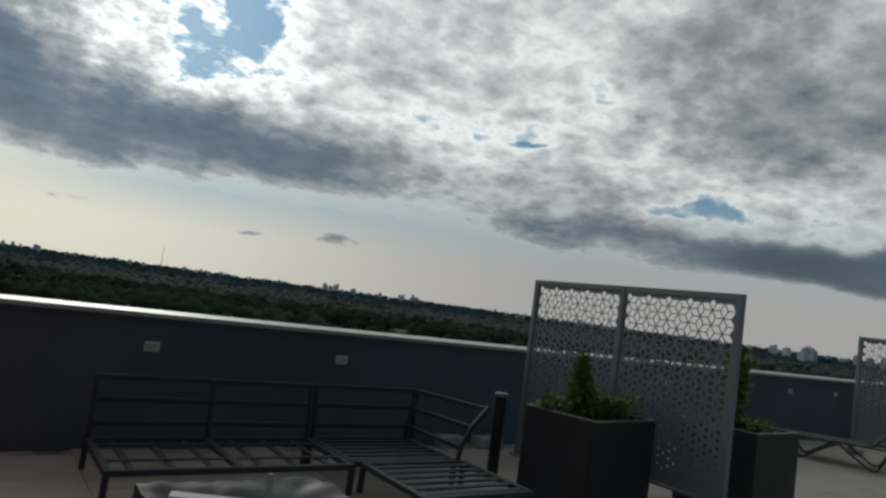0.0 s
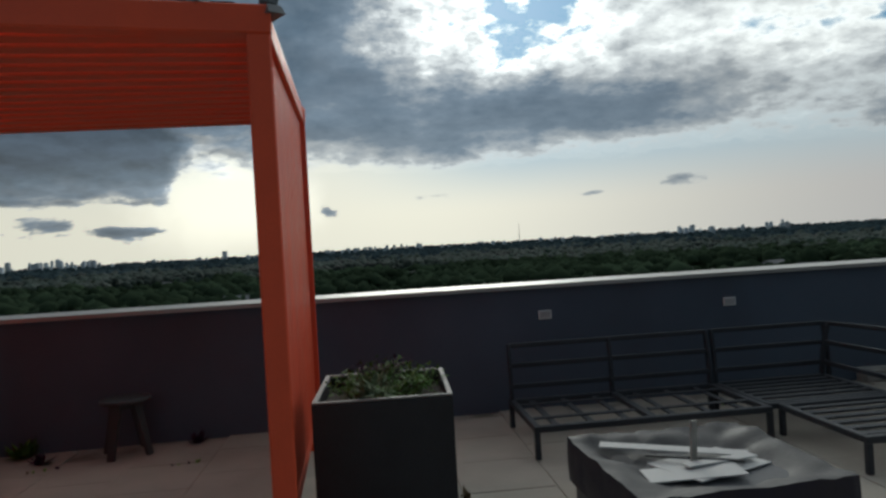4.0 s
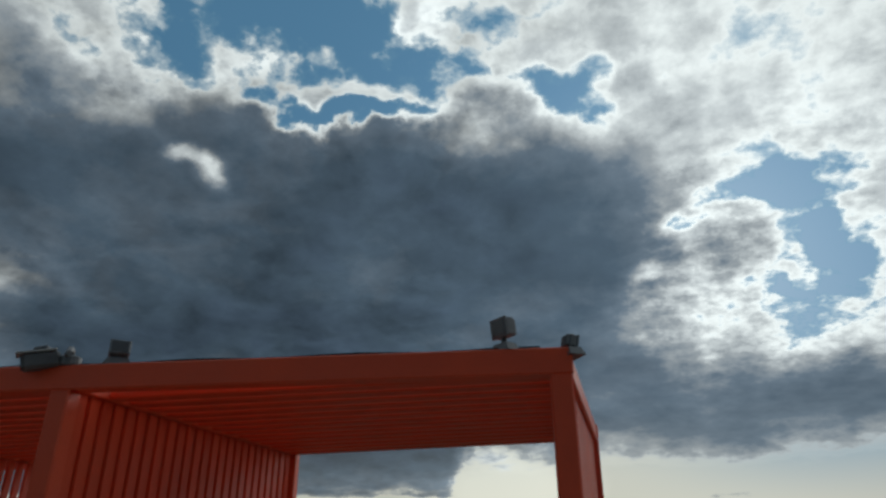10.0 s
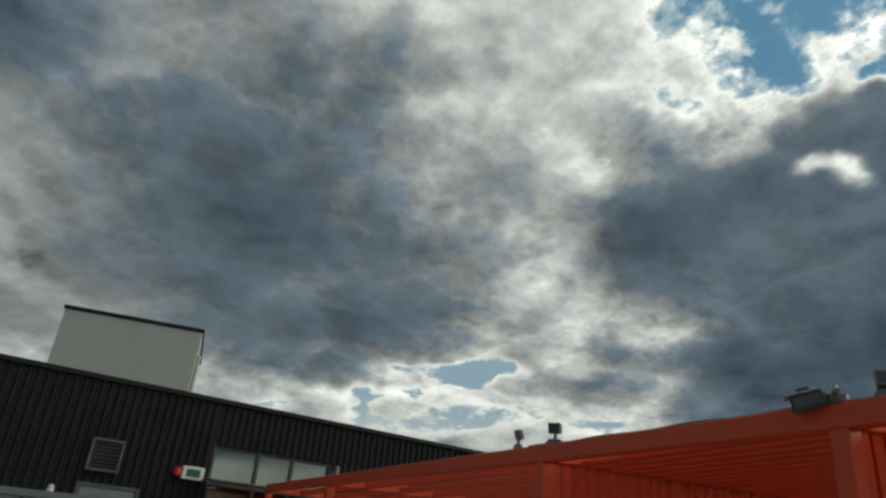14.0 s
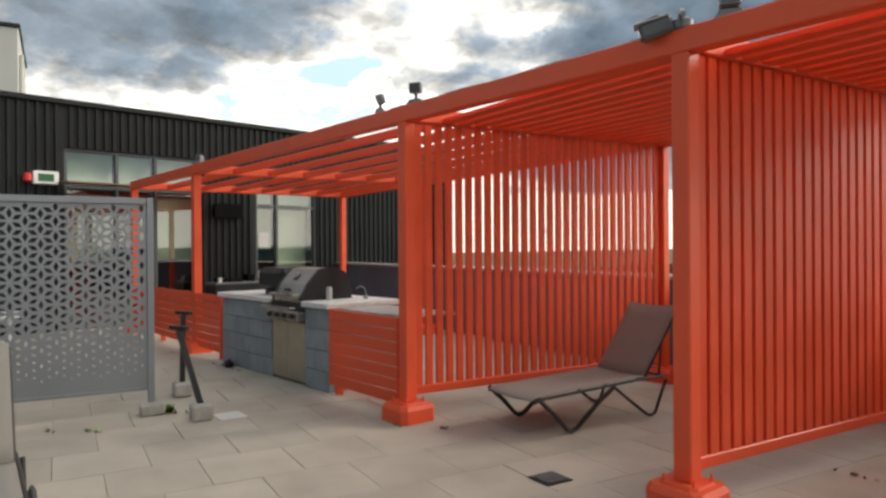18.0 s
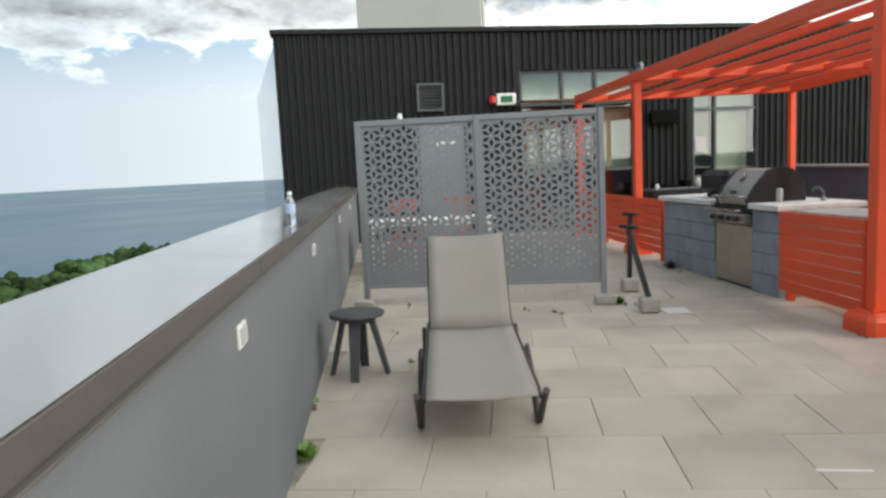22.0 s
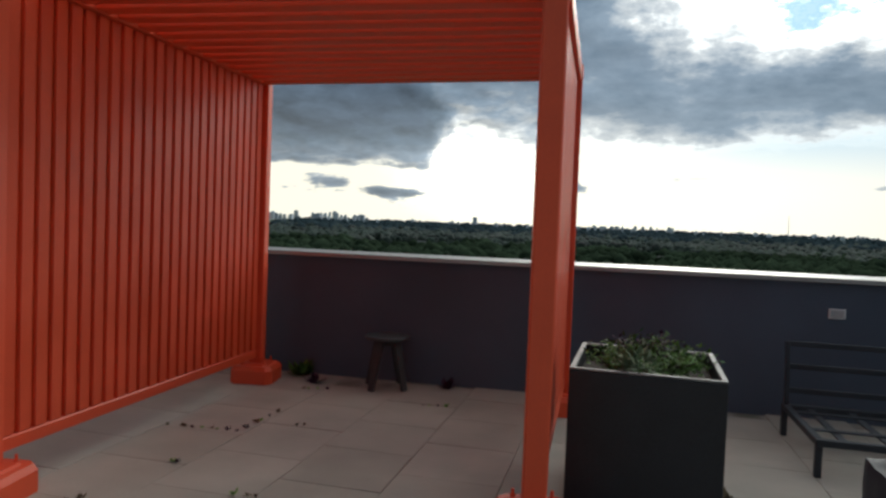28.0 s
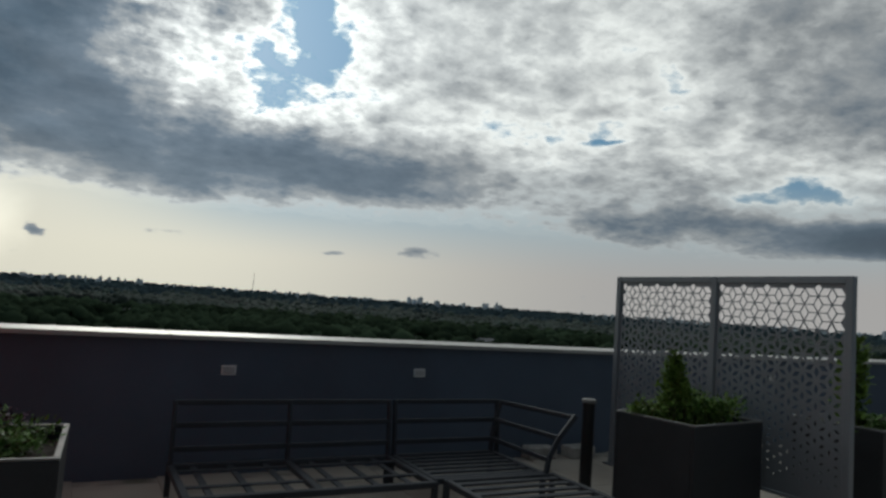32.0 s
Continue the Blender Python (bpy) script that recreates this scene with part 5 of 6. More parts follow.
# ---- planters and plants ----
def planter(m, sx, sy, h, label):
    t = thing("planter", m, label, "planter", "charcoal planters")
    w = 0.028
    for a, b, c, d in ((0, -sy / 2 + w / 2, sx, w), (0, sy / 2 - w / 2, sx, w), (-sx / 2 + w / 2, 0, w, sy - 2 * w - 0.002), (sx / 2 - w / 2, 0, w, sy - 2 * w - 0.002)):
        part("side", box(bm_new(), (a, b, h / 2 - 0.006), (c, d, h - 0.012), 0.004), PLANTER, t)
        part("rim", box(bm_new(), (a, b, h - 0.004), (c, d, 0.010), 0.003), RIM, t, "worn pale rim")
    part("soil", box(bm_new(), (0, 0, h - 0.14), (sx - 2 * w - 0.004, sy - 2 * w - 0.004, 0.12), 0.004), SOIL, t)
    return t


def leaf_clump(name, parent_m, count, radius, height, size, mats, label, category, seed, shape="dome", stems=10):
    """Stems with many small folded leaves."""
    r = random.Random(seed)
    t = thing(name, parent_m, label, category)
    bm = bm_new()
    tips = []
    for _ in range(stems):
        a, q = r.uniform(0, 6.28), r.random() ** 0.5 * radius * 0.6
        p0 = Vector((q * math.cos(a), q * math.sin(a), -0.02))
        if shape == "spire":
            tip = Vector((q * math.cos(a) * 0.5 + r.uniform(-.04, .04), q * math.sin(a) * 0.5 + r.uniform(-.04, .04), height * r.uniform(0.55, 1.0)))
        else:
            tip = Vector((math.cos(a) * radius * r.uniform(0.5, 1.05), math.sin(a) * radius * r.uniform(0.5, 1.05), height * r.uniform(0.45, 1.0)))
        mid = (p0 + tip) / 2 + Vector((r.uniform(-.03, .03), r.uniform(-.03, .03), 0.04))
        tube(bm, [p0, mid, tip], [0.006, 0.005, 0.002], 5)
        tips.append((p0, mid, tip))
    part("stem", bm, BARK, t)
    for mi, mt in enumerate(mats):
        bm = bm_new()
        for _ in range(count // len(mats)):
            p0, mid, tip = tips[r.randrange(len(tips))] if mi == 0 or len(tips) < 4 else tips[(r.randrange(len(tips) // 2) * 2 + mi) % len(tips)]
            k = r.random() ** 0.7
            c = p0.lerp(mid, k * 2) if k < 0.5 else mid.lerp(tip, k * 2 - 1)
            spread = radius * (0.30 if shape == "dome" else 0.55 * (1.05 - k))
            c = c + Vector((r.gauss(0, 1), r.gauss(0, 1), r.gauss(0, 0.5))) * spread * 0.5
            if c.z < 0:
                c.z = abs(c.z) * 0.5
            d = Vector((r.uniform(-1, 1), r.uniform(-1, 1), r.uniform(-0.2, 0.9))).normalized()
            s = d.cross(Vector((0, 0, 1))).normalized() if abs(d.z) < 0.98 else Vector((1, 0, 0))
            L = size * r.uniform(0.6, 1.4)
            up_ = d.cross(s) * L * 0.12
            put(bm, [tuple(c), tuple(c + d * L * 0.45 + s * L * 0.28 + up_), tuple(c + d * L), tuple(c + d * L * 0.45 - s * L * 0.28 + up_)], [(0, 1, 2), (0, 2, 3)])
        part("foliage", bm, mt, t)
    return t


planter(pose(0.15, 4.115, 0, 0, 0, -2.0), 0.75, 0.80, 0.78, "square charcoal planter with a worn pale rim beside the orange post")
leaf_clump("bedding_plants", pose(0.14, 4.13, 0.70), 1900, 0.32, 0.12, 0.032, [LEAF], "low green bedding plants in the charcoal planter", "plants", 3, stems=30)
leaf_clump("purple_plants", pose(0.16, 4.32, 0.70), 800, 0.24, 0.20, 0.03, [LEAF_PURPLE, LEAF], "dark purple and green foliage in the charcoal planter", "plants", 5, stems=16)
leaf_clump("silver_plant", pose(0.12, 3.92, 0.73), 90, 0.11, 0.09, 0.075, [LEAF_PALE], "pale silver-leaved plant at the planter's front edge", "plants", 4, stems=8)
planter(pose(5.03, 4.33, 0, 0, 0, 8), 0.94, 0.74, 0.80, "large charcoal planter with a bushy evergreen before the screen")
leaf_clump("evergreen_shrub", pose(4.92, 4.35, 0.70), 2400, 0.24, 0.62, 0.05, [NEEDLE], "bright green spire-shaped evergreen in the planter", "shrub", 11, "spire", 16)
leaf_clump("evergreen_shrub", pose(5.22, 4.33, 0.70), 1500, 0.30, 0.30, 0.05, [NEEDLE, LEAF], "spreading green foliage in the planter", "shrub", 12, stems=24)
leaf_clump("evergreen_shrub", pose(4.70, 4.45, 0.70), 500, 0.16, 0.22, 0.05, [NEEDLE], "small green sprigs in the planter", "shrub", 13, stems=12)
planter(pose(6.72, 3.93, 0, 0, 0, 4), 0.86, 0.78, 0.80, "charcoal planter with a tall leafy plant behind the screen")
leaf_clump("tall_plant", pose(6.45, 3.85, 0.70), 900, 0.20, 0.95, 0.09, [NEEDLE], "tall drooping green plant in the far planter", "shrub", 14, "spire", 9)
leaf_clump("low_plants", pose(6.8, 3.9, 0.70), 700, 0.30, 0.16, 0.05, [LEAF], "low green plants in the far planter", "plants", 15, stems=18)

# bollard light and loose blocks beside the parapet
boll = thing("bollard_light", pose(4.68, 5.16, 0), "slim black bollard light with a grey cap", "bollard light")
part("shaft", lathe(bm_new(), (0, 0, 0.0), [(0.075, 0), (0.075, 0.012), (0.055, 0.016), (0.055, 0.77)], 20), BLACK, boll, smooth=False)
part("cap", lathe(bm_new(), (0, 0, 0.772), [(0.062, 0), (0.066, 0.008), (0.066, 0.028), (0.05, 0.036)], 20), RIM, boll, "pale grey cap")
for bx_, by_, rz in ((5.55, 6.32, 4), (5.05, 6.36, -6)):
    b = solo("concrete_block", box(bm_new(), (0, 0, 0.06), (0.34, 0.2, 0.12), 0.012), CONCRETE, "pale rough concrete block lying by the parapet", "concrete block", group="loose blocks")
    b.matrix_world = pose(bx_, by_, 0, 0, 0, rz)
slab = solo("spare_paver", box(bm_new(), (0, 0, 0.025), (0.55, 0.4, 0.05), 0.006), PAVER, "spare pale paver lying behind the sofa frame", "paver")
slab.matrix_world = pose(4.42, 5.85, 0, 0, 0, 6)


# ---- kitchen counter ----
DU = (CF1 - CF0).normalized()
DV = Vector((-DU.y, DU.x, 0))
M_C = Matrix.Translation(CF0) @ Matrix((DU, DV, Vector((0, 0, 1)))).transposed().to_4x4()
CL = (CF1 - CF0).length
counter = thing("kitchen_counter", M_C, "outdoor kitchen counter of grey split-face blocks with a pale stone top", "kitchen counter")
G0, G1, CH = 1.42, 2.20, 0.88
CD = 0.86
block_me = {}


def block_run(x0, x1, y, course):
    bl = 0.40
    z0, z1 = course * 0.217 + 0.002, course * 0.217 + 0.213
    x = x0 - (0.2 if course % 2 else 0.0)
    while x < x1 - 0.01:
        a, b = max(x, x0) + 0.002, min(x + bl, x1) - 0.002
        if b - a > 0.03:
            key = (round(b - a, 3))
            if key not in block_me:
                block_me[key] = mesh_of("block", box(bm_new(), (0, 0, 0), (b - a, 0.19, 0.211), 0.006), BLOCK)
            o_ = part("block", block_me[key], None, counter)
            o_.location = ((a + b) / 2, y, (z0 + z1) / 2)
        x += bl


for c in range(4):
    block_run(0.0, G0, 0.098, c)
    block_run(G1, CL, 0.098, c)
    block_run(0.0, CL, CD - 0.1, c)
for x in (0.08, G0 - 0.08, G1 + 0.08, CL - 0.08):
    part("cross_wall", box(bm_new(), (x, CD / 2, 0.433), (0.156, CD - 0.40, 0.86), 0.006), BLOCK, counter)
for a, b in ((-0.05, G0 - 0.002), (G1 + 0.002, CL + 0.05)):
    part("worktop", box(bm_new(), ((a + b) / 2, CD / 2, CH + 0.032), (b - a, CD + 0.10, 0.06), 0.008), STONE_TOP, counter, "pale stone worktop")
part("worktop", box(bm_new(), ((G0 + G1) / 2, CD - 0.06, CH + 0.032), (G1 - G0, 0.20, 0.06), 0.008), STONE_TOP, counter, "pale stone worktop")

grill = thing("gas_grill", M_C @ pose((G0 + G1) / 2, 0, 0), "stainless gas grill with a closed hood set into the counter", "grill")
gw = G1 - G0 - 0.02
part("cabinet", box(bm_new(), (0, 0.33, 0.36), (gw, 0.58, 0.70), 0.006), BLACK, grill, "dark cabinet body")
for sx in (-1, 1):
    part("door", box(bm_new(), (sx * gw / 4, 0.022, 0.36), (gw / 2 - 0.006, 0.03, 0.66), 0.008), STEEL_WARM, grill, "weathered stainless door")
part("control_panel", box(bm_new(), (0, 0.0, 0.765), (gw, 0.16, 0.11), 0.012, pose(0, 0, 0, 0, 0, 0)), STEEL, grill, "stainless control panel")
for k in range(4):
    kn = part("knob", lathe(bm_new(), (0, 0, 0), [(0.030, 0), (0.030, 0.012), (0.024, 0.016), (0.022, 0.04)], 16), BLACK, grill, "black knob with steel bezel")
    kn.matrix_local = pose(-0.26 + k * 0.17, -0.081, 0.765, 90, 0, 0)
part("side_handle", tube(bm_new(), [(-gw / 2 + 0.04, -0.1, 0.86), (-gw / 2 + 0.04, -0.16, 0.86), (gw / 2 - 0.04, -0.16, 0.86), (gw / 2 - 0.04, -0.1, 0.86)], 0.013, 8), STEEL, grill, "steel towel bar")
part("firebox", box(bm_new(), (0, 0.30, 0.86), (gw, 0.62, 0.12), 0.01), BLACK, grill)


def hood_profile():
    return [(-0.03, 0.925), (-0.04, 0.97), (0.05, 1.12), (0.20, 1.285), (0.29, 1.305), (0.44, 1.30), (0.56, 1.23), (0.62, 1.07), (0.62, 0.925)]


hp = hood_profile()
for x in (-gw / 2 + 0.08, gw / 2):
    bm = bm_new()
    for y0, y1 in ((0, 0.03),):
        sgn = 1 if x > 0 else -1
        vs = [bm.verts.new((x, y, z)) for y, z in hp] + [bm.verts.new((x - sgn * 0.05, y, z)) for y, z in hp]
        n9 = len(hp)
        bm.faces.new(vs[:n9]), bm.faces.new(vs[n9:][::-1])
        for i in range(n9):
            j = (i + 1) % n9
            bm.faces.new((vs[i], vs[j], vs[n9 + j], vs[n9 + i]))
    bmesh.ops.recalc_face_normals(bm, faces=bm.faces[:])
    part("hood_end", bm, BLACK, grill, "dark cast hood end")
bm = bm_new()
rowsv = [[bm.verts.new((x, y * 0.985 + 0.004, z - 0.004)) for y, z in hp] for x in (-gw / 2 + 0.131, gw / 2 - 0.051)]
for i in range(len(hp) - 1):
    bm.faces.new((rowsv[0][i], rowsv[1][i], rowsv[1][i + 1], rowsv[0][i + 1]))
bm.faces.new([rowsv[0][0], rowsv[0][-1], rowsv[1][-1], rowsv[1][0]])
for r_ in rowsv:
    bm.faces.new(r_)
bmesh.ops.recalc_face_normals(bm, faces=bm.faces[:])
part("hood_lid", bm, STEEL, grill, "brushed steel lid")
part("lid_handle", tube(bm_new(), [(-0.28, -0.02, 1.0), (-0.28, -0.085, 1.0), (0.28, -0.085, 1.0), (0.28, -0.02, 1.0)], 0.014, 8), STEEL, grill, "steel lid handle")
th = part("thermometer", lathe(bm_new(), (0, 0, 0), [(0.05, 0), (0.05, 0.012), (0.042, 0.016)], 20), STEEL, grill, "round dial thermometer")
th.matrix_local = pose(0, 0.116, 1.206, 48, 0, 0)
part("badge", box(bm_new(), (0, 0, 0), (0.12, 0.012, 0.03), 0.003, pose(0, 0.0, 1.052, -31)), BLACK, grill, "dark badge plate")
sb = thing("covered_burner", M_C @ pose(0.99, 0.40, CH + 0.062), "black covered side burner standing on the counter", "burner")
part("lid", box(bm_new(), (0, 0, 0.195), (0.66, 0.44, 0.29), 0.07), BLACK, sb)
part("foot", box(bm_new(), (0, 0, 0.024), (0.36, 0.36, 0.048), 0.004), BLACK, sb)
can = solo("drink_can", lathe(bm_new(), (0, 0, 0), [(0.024, 0), (0.032, 0.01), (0.033, 0.12), (0.027, 0.14), (0.026, 0.145)], 16), CAMWHITE, "tall pale can standing on the counter beside the grill", "can")
can.matrix_world = M_C @ pose(G1 + 0.10, 0.25, CH + 0.063)
ft = thing("faucet", M_C @ pose(G1 + 0.22, 0.66, CH + 0.063), "small grey tap on the counter", "tap")
part("spout", tube(bm_new(), [(0, 0, 0), (0, 0, 0.09), (-0.02, -0.02, 0.13), (-0.06, -0.05, 0.14), (-0.09, -0.07, 0.11)], 0.010, 8), LAMPGREY, ft)
part("base", lathe(bm_new(), (0, 0, 0), [(0.028, 0), (0.028, 0.03), (0.018, 0.04)], 14), STEEL, ft)

sideboard = thing("sideboard", M_B @ pose(7.30, -0.65, 0), "black outdoor sideboard with a pale top edge against the cladding", "sideboard")
part("body", box(bm_new(), (0, 0, 0.42), (1.35, 0.5, 0.72), 0.02), BLACK, sideboard)
part("top", box(bm_new(), (-0.05, 0, 0.80), (1.2, 0.52, 0.035), 0.006), LAMPGREY, sideboard, "grey top")
for dx in (-0.6, 0.6):
    for dy in (-0.2, 0.2):
        part("leg", box(bm_new(), (dx, dy, 0.03), (0.05, 0.05, 0.06), 0.004), BLACK, sideboard)
for dx_, w_, h_, lab_ in ((-0.42, 0.20, 0.09, "low black tray standing on the sideboard"), (-0.1, 0.34, 0.05, "flat black tray standing on the sideboard"), (0.22, 0.16, 0.15, "small black box standing on the sideboard")):
    tr_ = solo("tray", box(bm_new(), (0, 0, h_ / 2), (w_, 0.24, h_), 0.012), INK, lab_, "tray", group="things on the sideboard")
    tr_.matrix_world = M_B @ pose(7.30 + dx_, -0.62, 0.819)
cup_ = solo("cup", lathe(bm_new(), (0, 0, 0), [(0.035, 0), (0.045, 0.09), (0.04, 0.095)], 14), WHITE, "white cup standing at the edge of the sideboard", "cup")
cup_.matrix_world = M_B @ pose(6.78, -0.78, 0.819)
jug = solo("jug", lathe(bm_new(), (0, 0, 0), [(0.07, 0), (0.10, 0.05), (0.09, 0.13), (0.05, 0.18), (0.06, 0.20)], 14), CAMWHITE, "small pale jug standing on the sideboard", "jug")
jug.matrix_world = M_B @ pose(7.78, -0.65, 0.819)

# leaning black posts in concrete feet beside the screen
for (bx_, by_, tx, ty, hz) in ((-6.68, 0.92, -0.10, -0.17, 0.82), (-7.80, 0.93, -0.02, 0.02, 0.86)):
    t = thing("leaning_post", pose(bx_, by_, 0), "short black post leaning out of a rough concrete foot", "post", "posts in concrete feet")
    part("concrete_foot", box(bm_new(), (0, 0, 0.075), (0.18, 0.18, 0.15), 0.02), CONCRETE, t)
    part("bar", beam_box(bm_new(), (0, 0, 0.13), (tx, ty, hz - 0.02), 0.05, 0.05, 0.004), BLACK, t)
    part("head_bar", beam_box(bm_new(), (tx - 0.10, ty - 0.05, hz), (tx + 0.10, ty + 0.06, hz), 0.05, 0.035, 0.004), BLACK, t)

# white table with red chairs behind the perforated screen
tb = thing("outdoor_table", pose(-10.12, -1.52, 0, 0, 0, 2), "long white outdoor table standing behind the perforated screen", "table")
part("tabletop", box(bm_new(), (0, 0, 0.735), (0.76, 1.86, 0.03), 0.006), WHITE, tb)
for sx in (-0.32, 0.32):
    part("apron", box(bm_new(), (sx, 0, 0.69), (0.025, 1.70, 0.058), 0.004), WHITE, tb)
    for sy in (-0.84, 0.84):
        part("leg", box(bm_new(), (sx, sy, 0.3595), (0.05, 0.05, 0.719), 0.005), WHITE, tb)


def red_chair(m, label):
    """Moulded seat and slatted back on four splayed legs; the back stands at local -x."""
    t = thing("outdoor_chair", m, label, "chair", "red chairs round the table")
    part("seat", box(bm_new(), (0, 0, 0.44), (0.44, 0.46, 0.03), 0.010), FADED_RED, t)
    for k in (-1, 0, 1):
        part("back_slat", beam_box(bm_new(), (-0.215, 0.15 * k, 0.45), (-0.30, 0.15 * k, 0.94), 0.11, 0.018, 0.004), FADED_RED, t)
    part("back_rail", box(bm_new(), (-0.305, 0, 0.965), (0.03, 0.46, 0.06), 0.008), FADED_RED, t)
    for sx in (-1, 1):
        for sy in (-1, 1):
            part("leg", beam_box(bm_new(), (0.19 * sx, 0.20 * sy, 0.426), (0.22 * sx, 0.22 * sy, 0.003), 0.035, 0.035, 0.004), FADED_RED, t)
    return t


rc = red_chair(pose(-10.72, -2.02, 0, 0, 0, 4), "faded red plastic chair drawn up to the white table")
copy_thing(rc, pose(-10.70, -1.22, 0, 0, 0, -5))
copy_thing(rc, pose(-9.40, -1.86, 0, 0, 0, 184))

# bottle on the lakeside coping
bo = thing("water_bottle", pose(-4.04, sea_y(-4.04) - 0.03, 1.1705) @ Matrix.Scale(0.9, 4), "clear plastic water bottle with blue label on the coping", "bottle")
part("body", lathe(bm_new(), (0, 0, 0), [(0.028, 0), (0.033, 0.008), (0.033, 0.075), (0.031, 0.08), (0.033, 0.085), (0.033, 0.15), (0.022, 0.185), (0.013, 0.195), (0.013, 0.21)], 16), CLEARPLASTIC, bo, smooth=True)
part("label_band", lathe(bm_new(), (0, 0, 0.083), [(0.0336, 0), (0.0342, 0.002), (0.0342, 0.058), (0.0336, 0.06)], 16), material("blue_label", (0.36, 0.45, 0.62), 0.5, bump=0.0), bo, "blue printed band")
part("cap", lathe(bm_new(), (0, 0, 0.206), [(0.016, 0), (0.016, 0.018), (0.014, 0.02)], 14), WHITE, bo)

# floor drain
dr = thing("floor_drain", pose(-3.865, 2.61, 0.003, 0, 0, 2), "square dark floor drain with a grated cover set in the pavers", "drain")
part("frame", box(bm_new(), (0, 0, 0.002), (0.21, 0.21, 0.006), 0.002), BLACK, dr)
for k in range(5):
    part("grate_bar", box(bm_new(), (-0.07 + 0.035 * k, 0, 0.009), (0.014, 0.17, 0.006), 0.002), LAMPGREY, dr)
st = solo("white_strip", box(bm_new(), (0, 0, 0.003), (0.025, 0.25, 0.003), 0.001), STONE_TOP, "narrow pale plastic strip lying on the pavers", "strip")
st.matrix_world = pose(-3.22, 1.10, 0.0, 0, 0, -3)


# weeds in the joints
def weed(m, n, size, seed, label, mat_):
    r = random.Random(seed)
    bm = bm_new()
    for _ in range(n):
        a, b = r.uniform(0, 6.28), r.uniform(0.2, 1.2)
        d = Vector((math.cos(a) * math.cos(b), math.sin(a) * math.cos(b), math.sin(b)))
        s = Vector((-math.sin(a), math.cos(a), 0))
        L = size * r.uniform(0.5, 1.2)
        c = Vector((r.uniform(-1, 1), r.uniform(-1, 1), 0)) * size * 0.25
        put(bm, [tuple(c), tuple(c + d * L * 0.5 + s * L * 0.16), tuple(c + d * L), tuple(c + d * L * 0.5 - s * L * 0.16)], [(0, 1, 2), (0, 2, 3)])
    o_ = solo("weed", bm, mat_, label, "weed", group="weeds in the joints")
    o_.matrix_world = m
    return o_


weed(pose(-3.42, sea_y(-3.42) + 0.05, 0), 120, 0.085, 1, "bright green weed growing at the foot of the parapet", WEED)
weed(pose(-7.10, 0.70, 0), 140, 0.085, 2, "green weed growing beside the screen's ballast block", LEAF)
weed(pose(-2.86, 6.12, 0), 110, 0.15, 3, "dark green clump of weeds at the foot of the long parapet", LEAF)
weed(pose(-2.62, 5.86, 0), 40, 0.11, 4, "small dark weed growing out of a joint", LEAF_PURPLE)
weed(pose(-1.45, 6.12, 0), 40, 0.11, 5, "small dark weed growing out of a joint", LEAF_PURPLE)
weed(pose(0.62, 4.25, 0), 16, 0.09, 6, "dry brown weed beside the planter", DRYWEED)
weed(pose(-9.3, 1.72, 0), 80, 0.11, 7, "dark weed at the foot of the block counter", LEAF_PURPLE)
# weeds and dirt that follow the joints: start, end, tufts
JOINTS = [(-3.02, 4.35, -2.48, 4.40, 9), (-2.48, 4.42, -2.46, 4.98, 5), (-2.66, 5.62, -2.40, 5.70, 4), (-2.2, 4.66, -2.1, 4.72, 2), (-2.6, 3.74, -2.45, 3.76, 2), (-1.95, 3.44, -1.78, 3.46, 3), (-1.55, 5.5, -1.25, 5.56, 4),
          (-4.35, -1.70, -4.05, -1.64, 4), (-7.3, -1.5, -7.1, -1.5, 3), (-6.15, -1.5, -6.0, -1.4, 3), (-6.8, 0.0, -6.65, 0.12, 4), (-6.95, -0.3, -6.85, -0.2, 2), (-5.2, -1.2, -5.05, -1.15, 2), (-8.3, -2.45, -7.8, -2.36, 5),
          (-5.34, 2.58, -5.24, 2.66, 2), (-2.95, 2.78, -2.62, 2.86, 5), (-2.66, 3.06, -2.62, 3.18, 3), (-5.75, 2.30, -5.50, 2.34, 3), (-7.06, 0.66, -6.98, 0.86, 3), (3.1, 5.88, 3.4, 5.92, 4), (3.6, 4.5, 4.2, 4.58, 9), (0.60, 3.72, 0.64, 4.0, 3), (-9.7, 1.6, -8.9, 1.78, 5)]
r_ = random.Random(31)
for x0_, y0_, x1_, y1_, n_ in JOINTS:
    for k_ in range(n_):
        f_ = (k_ + r_.uniform(0.1, 0.9)) / n_
        weed(pose(x0_ + (x1_ - x0_) * f_, y0_ + (y1_ - y0_) * f_, 0, 0, 0, r_.uniform(0, 360)), r_.randint(9, 18), r_.uniform(0.020, 0.042), r_.randint(0, 9999), "small half-dry weed growing in a paver joint", r_.choice((DRYWEED, DRYWEED, LEAF_PURPLE, WEED)))

kn_ = solo("rail_knob", lathe(bm_new(), (0, 0, 0), [(0.028, 0), (0.030, 0.012), (0.022, 0.03), (0.026, 0.045), (0.012, 0.058)], 14), WHITE, "small white plastic knob sitting on the screen's top rail", "knob")
kn_.matrix_world = pose(-7.26, -1.49, 2.0)

sh_ = solo("pale_sheet", box(bm_new(), (0, 0, 0.005), (0.27, 0.24, 0.006), 0.002), WHITEBOARD, "pale flat sheet lying on the pavers beside a concrete foot", "sheet")
sh_.matrix_world = pose(-6.67, 1.17, 0.0, 0, 0, 6)


# ---- land, lake and skyline below ----
GZ = -36.0
bm = bm_new()
n = 48
c0 = bm.verts.new((0, 0, GZ))
